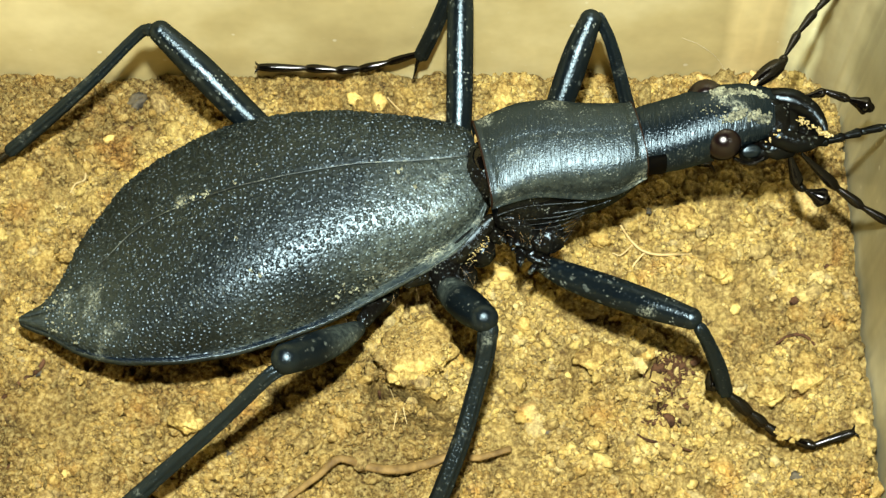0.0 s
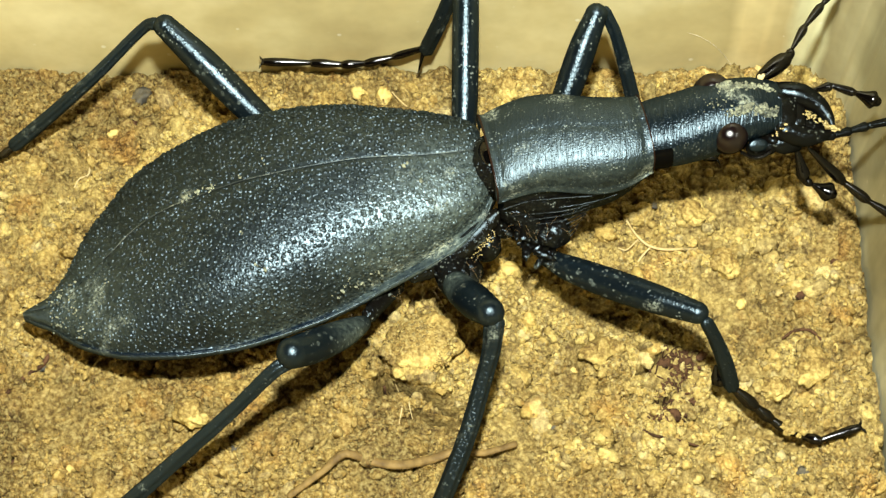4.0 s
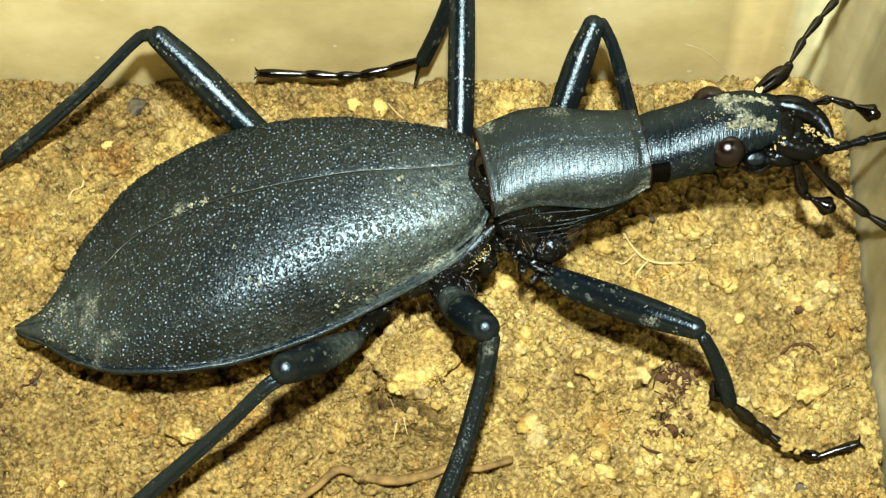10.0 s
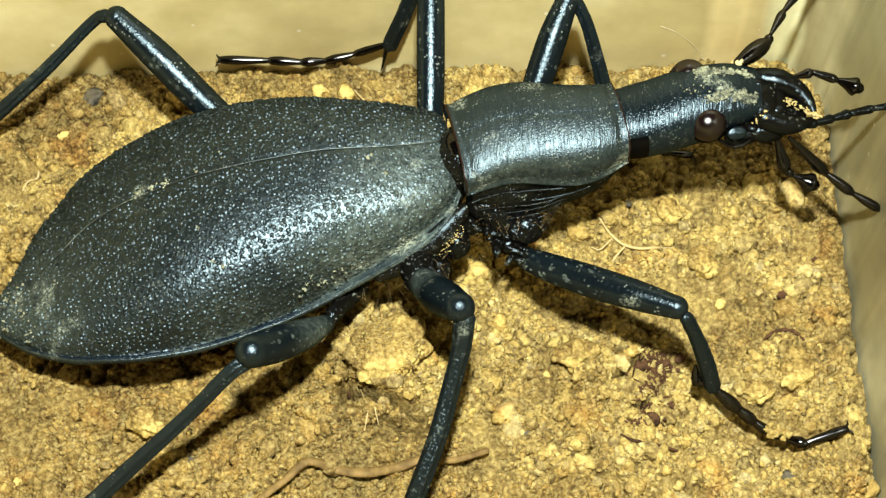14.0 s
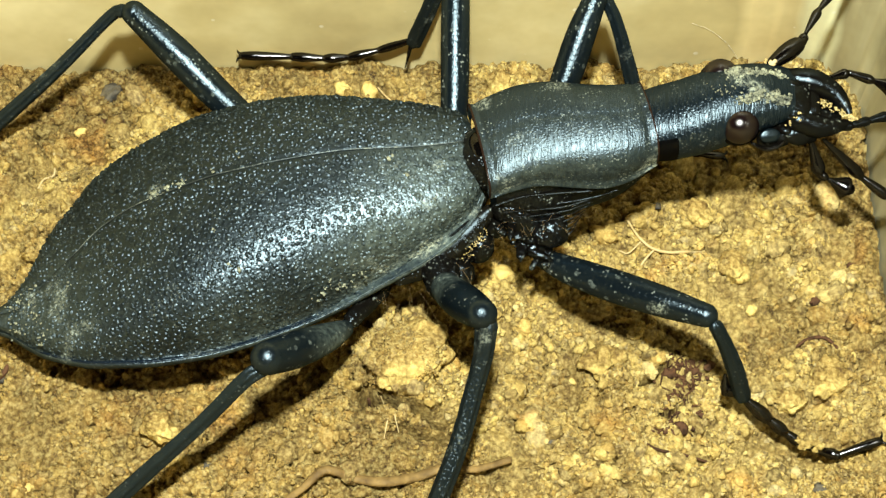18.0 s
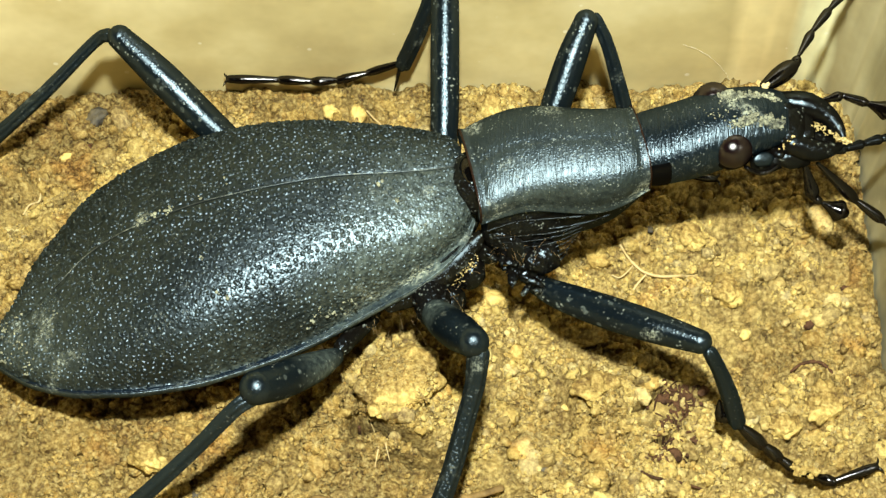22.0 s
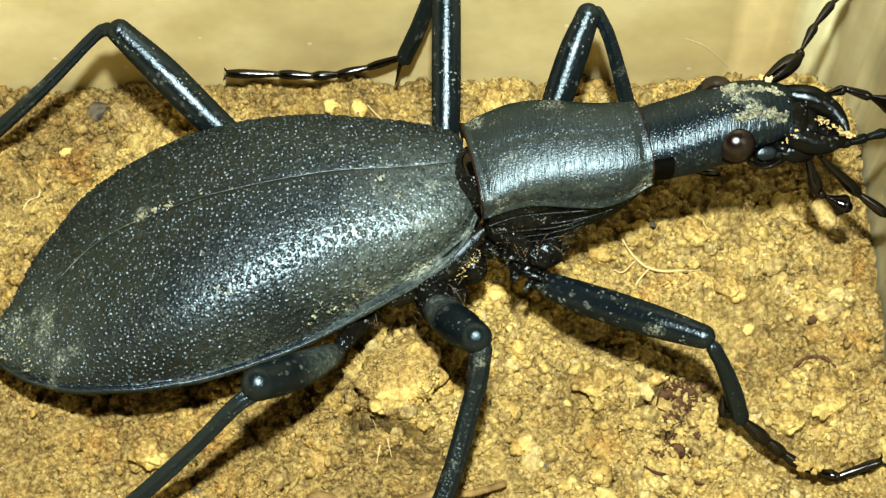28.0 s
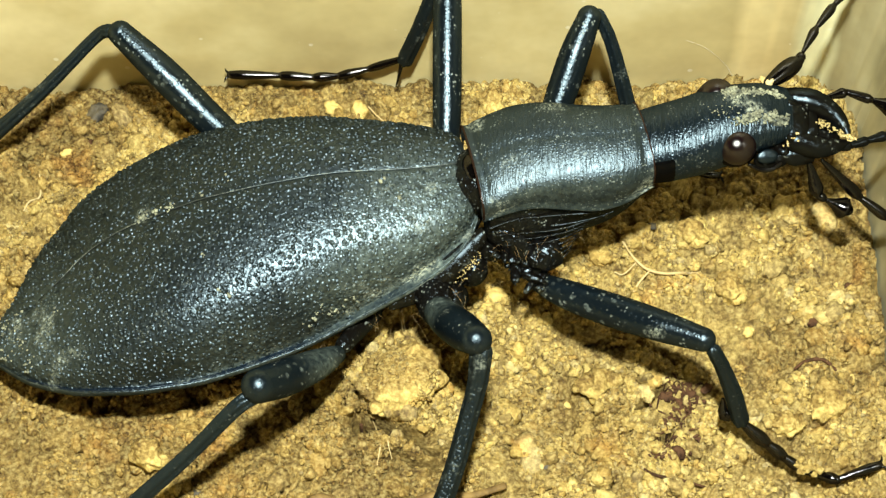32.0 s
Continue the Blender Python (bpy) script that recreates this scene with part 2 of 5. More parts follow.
M_TIBIA = shell_material("bristly_black_leg_shell", (0.003, 0.0045, 0.0055), (0.006, 0.010, 0.012), 0.40, (0.60, 0.77), 0.026, [(5200, 0.5, 0.016)], 0, (), 0.20, 0.57, 5200, (0.010, 0.36, 4200, 1.8, 0.04))
M_UNDER = shell_material("muddy_underside", (0.0015, 0.0013, 0.0012), (0.005, 0.004, 0.003), 0.30, (0.58, 0.76), 0.026, [(3400, 0.6, 0.03), (7000, 0.5, 0.012)], 0, (), 0.40, 0.54)
M_MOUTH = shell_material("muddy_black_jaw", (0.0015, 0.0013, 0.0012), (0.004, 0.003, 0.0022), 0.34, (0.66, 0.76), 0.022, [(2600, 0.5, 0.02)], 0, (), 0.35, 0.58, 5200)
M_PLATE = shell_material("dull_side_plate", (0.002, 0.0018, 0.0014), (0.009, 0.007, 0.004), 0.38, (0.60, 0.75), 0.022, [(5200, 0.5, 0.03)], 0, [((1.51, -3.56, 6.5), 1.4, 0.12)])
M_SEAM = shell_material("dusty_seam", (0.008, 0.009, 0.009), (0.04, 0.042, 0.034), 0.4, (0.46, 0.66), 0.05)
# its film is pale mud, with blue-white glints painted in at the shoulder
M_MARGIN = shell_material("blue_black_margin", (0.003, 0.005, 0.009), (0.006, 0.011, 0.018), 0.36, (0.56, 0.72), 0.022, [(5200, 0.5, 0.016)], 0, [((0.4, -3.4, 7.2), 2.5, 0.05)], 0.4, 0.54, 7000, None, None, [((0.2, -3.4, 7.2), 3.5, 1.0), ((-4.0, -6.2, 5.8), 3.5, 0.6)])


def gloss_material(name, colour, rough, depth=0.01, shine=0.022):
    m, t, d, g = horn(name)
    g.inputs["Color"].default_value = (shine, shine * 0.97, shine * 0.94, 1)
    t.links.new(mix(t, noise_tex(t, 1800), colour, tuple(0.55 * c for c in colour)), d.inputs["Color"])
    t.links.new(maths(t, "ADD", maths(t, "MULTIPLY", noise_tex(t, 2500), 0.12), rough - 0.06), g.inputs["Roughness"])
    bump(t, (d, g), noise_tex(t, 4000, 4), depth * MM)
    return m


M_GLOSS = gloss_material("glossy_black_horn", (0.002, 0.0016, 0.0014), 0.17, 0.02, 0.040)
M_NECK = gloss_material("smooth_black_neck", (0.001, 0.0012, 0.0014), 0.36, 0.003, 0.012)
M_EYE = gloss_material("dark_brown_eye", (0.007, 0.0032, 0.0034), 0.33, 0.001, 0.060)
M_KNEE = shell_material("smooth_black_knee", (0.002, 0.003, 0.004), (0.004, 0.007, 0.009), 0.40, (0.74, 0.85), 0.046, [(5200, 0.5, 0.006)], 0, (), 0.15, 0.60)
M_AMBER = gloss_material("amber_mud", (0.52, 0.39, 0.15), 0.30, 0.06, 0.06)
M_RIM = gloss_material("red_brown_rim", (0.020, 0.009, 0.005), 0.3)
M_SCAPE = gloss_material("dark_antenna_horn", (0.002, 0.0014, 0.0011), 0.20, 0.012, 0.045)


def soil_material(name, shades, island=0.0):
    m, t, b = material(name, 0.8, 0.0, 0.22)
    big = noise_tex(t, 95, 5, 0.62)
    c = ramp(t, noise_tex(t, 900, 5, 0.68), shades)
    if island:
        r = t.nodes.new("ShaderNodeNewGeometry").outputs["Random Per Island"]
        c = mix(t, island, c, ramp(t, r, [(0.0, (0.04, 0.025, 0.011)), (0.10, (0.17, 0.125, 0.070)), (0.20, (0.33, 0.225, 0.068)), (0.35, (0.50, 0.365, 0.105)), (0.48, (0.25, 0.185, 0.085)), (0.60, (0.60, 0.450, 0.135)), (0.73, (0.42, 0.255, 0.062)), (0.84, (0.70, 0.550, 0.19)), (0.94, (0.40, 0.34, 0.20)), (1.0, (0.72, 0.585, 0.26))]))
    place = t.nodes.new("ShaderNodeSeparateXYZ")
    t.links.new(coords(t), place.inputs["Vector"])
    # the soil is darker and browner towards the tail end of the box
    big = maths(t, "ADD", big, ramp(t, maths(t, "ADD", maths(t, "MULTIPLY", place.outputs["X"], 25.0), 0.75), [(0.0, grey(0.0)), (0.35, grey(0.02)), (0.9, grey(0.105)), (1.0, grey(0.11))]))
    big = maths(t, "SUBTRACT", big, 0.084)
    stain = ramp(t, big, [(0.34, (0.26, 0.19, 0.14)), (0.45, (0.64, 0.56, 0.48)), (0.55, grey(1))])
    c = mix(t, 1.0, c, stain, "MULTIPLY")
    c = mix(t, 1.0, c, ramp(t, noise_tex(t, 460, 4, 0.65), [(0.34, (0.54, 0.46, 0.38)), (0.47, (0.96, 0.94, 0.92)), (0.64, (1.18, 1.16, 1.10))]), "MULTIPLY")
    c = mix(t, 0.34, c, ramp(t, noise_tex(t, 3800, 4, 0.68), [(0.38, (0.05, 0.030, 0.010)), (0.50, (0.42, 0.29, 0.085)), (0.62, (0.80, 0.63, 0.24))]))
    rust = ramp(t, noise_tex(t, 240, 4, 0.6, place.inputs["Vector"].links[0].from_socket), [(0.60, grey(0)), (0.70, grey(0.5))])
    c = mix(t, rust, c, mix(t, 1.0, c, (1.0, 0.68, 0.42), "MULTIPLY"))
    t.links.new(c, b.inputs["Base Color"])
    t.links.new(ramp(t, noise_tex(t, 1500, 3), [(0.38, grey(0.45)), (0.6, grey(0.9))]), b.inputs["Roughness"])
    bump(t, b, noise_tex(t, 4200, 4, 0.65), 0.19 * MM)
    return m


# damp ground, coloured darker still to give the gaps between grains their shade
M_SOIL = soil_material("moist_soil_with_gap_shade", [(0.32, (0.06, 0.037, 0.013)), (0.45, (0.18, 0.120, 0.040)), (0.60, (0.34, 0.245, 0.080))])
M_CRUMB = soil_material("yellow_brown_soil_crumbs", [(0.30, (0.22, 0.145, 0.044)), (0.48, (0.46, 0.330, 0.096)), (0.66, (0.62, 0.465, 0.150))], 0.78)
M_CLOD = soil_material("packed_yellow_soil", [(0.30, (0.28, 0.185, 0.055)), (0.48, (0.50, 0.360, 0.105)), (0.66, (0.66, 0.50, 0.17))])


def plain_material(name, a, b_, scale, rough, depth=0.02, spec=0.4):
    m, t, b = material(name, rough, 0.0, spec)
    t.links.new(mix(t, ramp(t, noise_tex(t, scale, 5), [(0.35, grey(0)), (0.65, grey(1))]), a, b_), b.inputs["Base Color"])
    bump(t, b, noise_tex(t, scale * 4, 4), depth * MM)
    return m


M_CRUST = plain_material("grey_green_mud", (0.36, 0.36, 0.235), (0.07, 0.075, 0.055), 2200, 0.7, 0.10)
M_STEM = plain_material("dry_pale_stem", (0.25, 0.155, 0.050), (0.11, 0.064, 0.021), 1300, 0.6, 0.08, 0.2)
M_ROOT = plain_material("pale_root_fibre", (0.62, 0.48, 0.24), (0.45, 0.31, 0.12), 900, 0.7)
M_DEBRIS = plain_material("red_brown_debris", (0.115, 0.055, 0.026), (0.035, 0.018, 0.010), 1200, 0.85, 0.06, 0.1)
M_QUARTZ = plain_material("bright_yellow_pebble", (0.72, 0.53, 0.17), (0.46, 0.31, 0.085), 1600, 0.6, 0.1)
M_GRIT = plain_material("grey_grit", (0.12, 0.095, 0.055), (0.03, 0.026, 0.020), 1500, 0.6, 0.1)
M_TABLE = plain_material("brown_table_top", (0.16, 0.10, 0.055), (0.11, 0.065, 0.034), 60, 0.45)


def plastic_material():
    """Scuffed plastic: cloudy, with scratches and specks of dirt; upright bands by the corner paint bent light into its
    colour.
    """
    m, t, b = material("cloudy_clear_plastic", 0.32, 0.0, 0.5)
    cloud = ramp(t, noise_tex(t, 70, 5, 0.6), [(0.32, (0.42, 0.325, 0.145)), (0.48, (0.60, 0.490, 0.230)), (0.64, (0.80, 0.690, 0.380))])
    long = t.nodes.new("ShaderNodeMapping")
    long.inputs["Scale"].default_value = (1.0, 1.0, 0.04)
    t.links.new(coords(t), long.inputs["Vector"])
    # upright streaks by the corner: unevenly bent light, put into the colour
    light_streak = ramp(t, noise_tex(t, 300, 3, 0.6, long.outputs["Vector"]), [(0.38, grey(0.72)), (0.5, grey(0.95)), (0.60, grey(1.12))])
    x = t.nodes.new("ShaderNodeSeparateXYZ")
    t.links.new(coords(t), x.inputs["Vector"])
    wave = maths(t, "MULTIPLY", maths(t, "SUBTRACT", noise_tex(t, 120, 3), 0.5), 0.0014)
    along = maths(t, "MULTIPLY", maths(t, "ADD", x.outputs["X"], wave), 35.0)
    # painted along x: light bent by the corner, then the dimmer right side
    light_band = ramp(t, along, [(0.0, grey(1.0)), (0.595, (0.90, 0.90, 0.90)), (0.625, (1.50, 1.52, 1.60)), (0.715, (1.40, 1.40, 1.45)), (0.735, (1.62, 1.85, 2.3)), (0.79, (1.62, 1.9, 2.4)), (0.812, (0.72, 0.74, 0.80)), (0.855, (0.95, 1.02, 1.2)), (0.875, (0.55, 0.60, 0.70)), (1.0, (0.55, 0.60, 0.70))])
    c = mix(t, 1.0, cloud, light_band, "MULTIPLY")
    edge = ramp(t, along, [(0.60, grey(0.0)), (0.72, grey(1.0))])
    c = mix(t, edge, c, mix(t, 1.0, c, light_streak, "MULTIPLY"))
    dirt = ramp(t, cells(t, 620), [(0.0, grey(1)), (0.07, grey(1)), (0.11, grey(0))])
    some = ramp(t, noise_tex(t, 160, 2), [(0.52, grey(0)), (0.58, grey(1))])
    c = mix(t, maths(t, "MULTIPLY", maths(t, "MULTIPLY", dirt, some), 0.5), c, (0.90, 0.86, 0.70))
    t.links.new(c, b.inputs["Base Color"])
    t.links.new(maths(t, "ADD", maths(t, "MULTIPLY", noise_tex(t, 160, 4), 0.25), 0.22), b.inputs["Roughness"])
    bump(t, b, noise_tex(t, 500, 4), 0.03 * MM)
    return m


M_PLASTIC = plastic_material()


# ---- mesh helpers ----
def part(name, bm, mat, parent, label="", smooth=True):
    me = bpy.data.meshes.new(name)
    bm.normal_update()
    bm.to_mesh(me)
    bm.free()
    me.materials.append(mat)
    if smooth:
        me.shade_smooth()
    ob = new(name, me)
    ob.parent = parent
    if label:
        ob["label"] = label
    return ob


def thing(name, at, label, category, group="", kind=""):
    ob = new(name)
    ob.location = [c * MM for c in at]
    return tagged(ob, label, category, group, kind)


def smooth_path(points, steps):
    """Points of a Catmull-Rom curve through the given ones; each holds a place and a radius."""
    p = [np.array(q, float) for q in points]
    p = [2 * p[0] - p[1]] + p + [2 * p[-1] - p[-2]]
    out = []
    for a, b, c, d in zip(p, p[1:], p[2:], p[3:]):
        for k in range(steps):
            u = k / steps
            out.append(0.5 * (2 * b + (c - a) * u + (2 * a - 5 * b + 4 * c - d) * u**2 + (3 * b - a - 3 * c + d) * u**3))
    out.append(p[-2])
    return out


def tube(points, steps=6, sides=14, flat=1.0, rough=0.0, bm=None, seed=0, ribs=0):
    """A rounded limb along (x, y, z, radius), in millimetres. flat squeezes it across its upright side."""
    bm = bm or bmesh.new()
    path = smooth_path(points, steps)
    first, last = path[0], path[-1]
    ahead0 = (path[1] - first)[:3] / (np.linalg.norm((path[1] - first)[:3]) + 1e-9)
    ahead1 = (last - path[-2])[:3] / (np.linalg.norm((last - path[-2])[:3]) + 1e-9)
    caps0 = [np.r_[first[:3] - ahead0 * first[3] * math.sin(a), first[3] * math.cos(a)] for a in (1.45, 1.0, 0.5)]
    caps1 = [np.r_[last[:3] + ahead1 * last[3] * math.sin(a), last[3] * math.cos(a)] for a in (0.5, 1.0, 1.45)]
    path = caps0 + path + caps1
    rings = []
    rng = random.Random(seed)
    for n, q in enumerate(path):
        d = (path[min(n + 1, len(path) - 1)] - path[max(n - 1, 0)])[:3]
        d = Vector(d).normalized()
        side = d.cross(Vector((0.05, 0.1, 1)))
        side = side.normalized() if side.length > 0.05 else Vector((1, 0, 0))
        up = side.cross(d).normalized()
        ring = []
        for k in range(sides):
            a = 2 * math.pi * k / sides
            r = max(q[3], 0.004) * (1 + rough * rng.uniform(-1, 1) + (0.10 * math.cos(ribs * a) if ribs else 0.0))
            ring.append(bm.verts.new((Vector(q[:3]) + side * (r * flat * math.cos(a)) + up * (r * math.sin(a))) * MM))
        rings.append(ring)
    for a, b in zip(rings, rings[1:]):
        for k in range(sides):
            bm.faces.new((a[k], a[(k + 1) % sides], b[(k + 1) % sides], b[k]))
    bm.faces.new(rings[0][::-1])
    bm.faces.new(rings[-1])
    return bm


def ball(at, radii, turn=(0, 0, 0), detail=3, rough=0.0, bm=None, seed=0):
    bm = bm or bmesh.new()
    made = bmesh.ops.create_icosphere(bm, subdivisions=detail, radius=1.0)["verts"]
    m = pose(*[c * MM for c in at], *turn) @ Matrix.Diagonal((radii[0] * MM, radii[1] * MM, radii[2] * MM, 1))
    for v in made:
        if rough:
            o = Vector((seed * 7.3, seed * 3.1, seed))
            v.co *= 1 + rough * (noise.noise(v.co * 1.7 + o) + 0.4 * noise.noise(v.co * 4.7 + o))
        v.co = m @ v.co
    return bm


def skin(rings, closed=False, cap=False):
    """A surface over rows of points in millimetres."""
    bm = bmesh.new()
    rows = [[bm.verts.new([c * MM for c in p]) for p in ring] for ring in rings]
    for a, b in zip(rows, rows[1:]):
        n = len(a)
        for k in range(n if closed else n - 1):
            bm.faces.new((a[k], a[(k + 1) % n], b[(k + 1) % n], b[k]))
    if cap:
        bm.faces.new(rows[0][::-1])
        bm.faces.new(rows[-1])
    return bm


def curve(s, table):
    """A smooth value at s from (s, value) pairs."""
    xs = [a for a, _ in table]
    ys = [b for _, b in table]
    k = max(0, min(len(xs) - 2, int(np.searchsorted(xs, s, side="right")) - 1))
    x0, x1, y0, y1 = xs[k], xs[k + 1], ys[k], ys[k + 1]
    m0 = (y1 - ys[k - 1]) / (x1 - xs[k - 1]) if k else (y1 - y0) / (x1 - x0)
    m1 = (ys[k + 2] - y0) / (xs[k + 2] - x0) if k + 2 < len(xs) else (y1 - y0) / (x1 - x0)
    h = x1 - x0
    u = (s - x0) / h
    return (2 * u**3 - 3 * u**2 + 1) * y0 + (u**3 - 2 * u**2 + u) * h * m0 + (-2 * u**3 + 3 * u**2) * y1 + (u**3 - u**2) * h * m1


# ---- the box, its soil and the table ----
BOX_L, BOX_R, BOX_F, BOX_B = -46.0, 24.6, -42.0, 12.7


def lattice(seed, n=256):
    return np.random.default_rng(seed).random((n, n))


def value_noise(x, y, cell, seed):
    g = lattice(seed)
    u, v = x / cell + 91.3, y / cell + 47.7
    i, j = np.floor(u).astype(int), np.floor(v).astype(int)
    fu, fv = u - i, v - j
    fu, fv = fu * fu * (3 - 2 * fu), fv * fv * (3 - 2 * fv)
    n = g.shape[0]
    a, b, c, d = g[i % n, j % n], g[(i + 1) % n, j % n], g[i % n, (j + 1) % n], g[(i + 1) % n, (j + 1) % n]
    return (a * (1 - fu) + b * fu) * (1 - fv) + (c * (1 - fu) + d * fu) * fv - 0.5


def crumbs(x, y, cell, seed):
    """Heights of packed round grains, one in each jittered cell: 0 to 1."""
    gx, gy, gr = lattice(seed), lattice(seed + 1), lattice(seed + 2)
    u, v = x / cell + 61.0, y / cell + 33.0
    i, j = np.floor(u).astype(int), np.floor(v).astype(int)
    best = np.zeros_like(x)
    n = gx.shape[0]
    for di in (-1, 0, 1):
        for dj in (-1, 0, 1):
            a, b = (i + di) % n, (j + dj) % n
            r = 0.45 + 0.45 * gr[a, b]
            d2 = ((u - i - di - gx[a, b]) ** 2 + (v - j - dj - gy[a, b]) ** 2) / r**2
            best = np.maximum(best, np.sqrt(np.clip(1 - d2, 0, 1)) * (0.5 + r * 0.6))
    return best


MOUNDS = [(-2.0, -9.2, 3.4, 1.2), (-6.0, -14.5, 4.0, 1.2), (3.5, -3.0, 3.5, 0.6), (6.0, -6.5, 2.5, -1.0), (8.0, -10.5, 2.5, -0.5), (-22.0, 8.0, 7.0, -0.9), (20.0, -5.0, 6.0, -0.4), (-4.5, 9.5, 3.0, 0.8), (21.0, -16.5, 2.4, 0.7), (20.6, -12.6, 2.2, -0.7)]


CLODS = [((-1.45, -8.05), 2.5, 1.1), ((21.95, -14.18), 1.9, 1.0), ((14.29, 1.32), 1.6, 0.6), ((18.70, -9.28), 1.8, 0.5), ((7.30, -3.28), 1.7, 0.5), ((-14.57, -12.01), 2.0, 0.5), ((-19.53, -9.63), 1.5, 0.5), ((8.78, -7.89), 1.6, 0.5), ((-5.13, 9.63), 1.4, 0.6), ((4.97, 11.43), 1.6, 0.5)]


def soil_level(x, y):
    wx, wy = x + 1.1 * value_noise(x, y, 1.6, 17), y + 1.1 * value_noise(x, y, 1.6, 18)
    z = 0.9 * value_noise(x, y, 7.0, 11) + 0.5 * value_noise(x, y, 3.0, 12)
    for mx, my, r, h in MOUNDS:
        z = z + h * np.exp(-((x - mx) ** 2 + (y - my) ** 2) / r**2)
    for (mx, my), r, h in CLODS:
        z = z + h * np.clip(1 - ((wx - mx) ** 2 + (wy - my) ** 2) / r**2, 0, 1) ** 0.30
    z = z - 0.10 * np.clip(y - 4.0, 0, 9) - 1.1 * np.clip((y - 10.3) / 2.4, 0, 1) ** 1.6
    z = z - 0.9 * np.clip((x - 23.2) / 1.4, 0, 1) ** 1.5
    return z - 0.15


CRACKS = [((-3.85, -9.55), (-3.55, -10.0)), ((-3.55, -10.0), (-2.81, -10.25)), ((-2.81, -10.25), (-1.46, -10.62)), ((-1.46, -10.62), (-0.06, -11.3)), ((-0.06, -11.3), (0.7, -11.25)), ((-2.10, -11.58), (-0.90, -11.99)), ((-0.90, -11.99), (0.56, -11.88)), ((-3.9, -7.9), (-3.85, -9.55)), ((13.05, -9.80), (11.55, -10.82)), ((10.86, -8.52), (12.35, -7.55))]


def soil_height(x, y):
    w = 0.35 * value_noise(x, y, 0.9, 21)
    z = soil_level(x, y)
    z = z + 0.62 * crumbs(x + w, y - w, 2.1, 31) * (1.3 * value_noise(x, y, 4.0, 13) + 0.55)
    z = z + 0.80 * crumbs(x - w, y + w, 0.78, 41) * (0.75 + 1.2 * value_noise(x, y, 2.0, 14))
    z = z + 0.50 * crumbs(x + w, y + w, 0.40, 51) * (0.8 + value_noise(x, y, 1.1, 15)) + 0.12 * crumbs(x, y, 0.25, 61)
    wx, wy = x + 0.5 * w, y + 1.2 * w
    for n, ((ax, ay), (bx, by)) in enumerate(CRACKS):
        wide = 0.34 if n < 2 else 0.24 if n < 4 else 0.13
        u = np.clip(((wx - ax) * (bx - ax) + (wy - ay) * (by - ay)) / ((bx - ax) ** 2 + (by - ay) ** 2), 0, 1)
        d2 = (wx - ax - u * (bx - ax)) ** 2 + (wy - ay - u * (by - ay)) ** 2
        z = z - (1.5 + 5.0 * (wide - 0.12)) * np.exp(-d2 / wide**2)
    return z - 1.20


def build_soil():
    def spacing(lo, a, b, hi, fine, wide):
        return np.r_[np.arange(lo, a, wide), np.arange(a, b, fine), np.linspace(b, hi, 3)]

    xs = spacing(BOX_L, -30.0, 24.4, BOX_R + 0.05, 0.1, 1.2)
    ys = spacing(BOX_F, -20.0, 12.5, BOX_B + 0.05, 0.1, 1.2)
    x, y = np.meshgrid(xs, ys)
    z = soil_height(x, y)
    nx, ny = len(xs), len(ys)
    verts = np.stack([x, y, z], -1).reshape(-1, 3) * MM
    k = np.arange(nx * ny).reshape(ny, nx)
    faces = np.stack([k[:-1, :-1], k[:-1, 1:], k[1:, 1:], k[1:, :-1]], -1).reshape(-1, 4)
    me = bpy.data.meshes.new("ground")
    me.from_pydata(verts.tolist(), [], faces.tolist())
    me.materials.append(M_SOIL)
    me.shade_smooth()
    return tagged(new("ground", me), "crumbly yellow-brown soil filling the plastic box", "soil", kind="structure")


build_soil()


def level_at(x, y):
    return float(soil_height(np.array([x]), np.array([y]))[0])


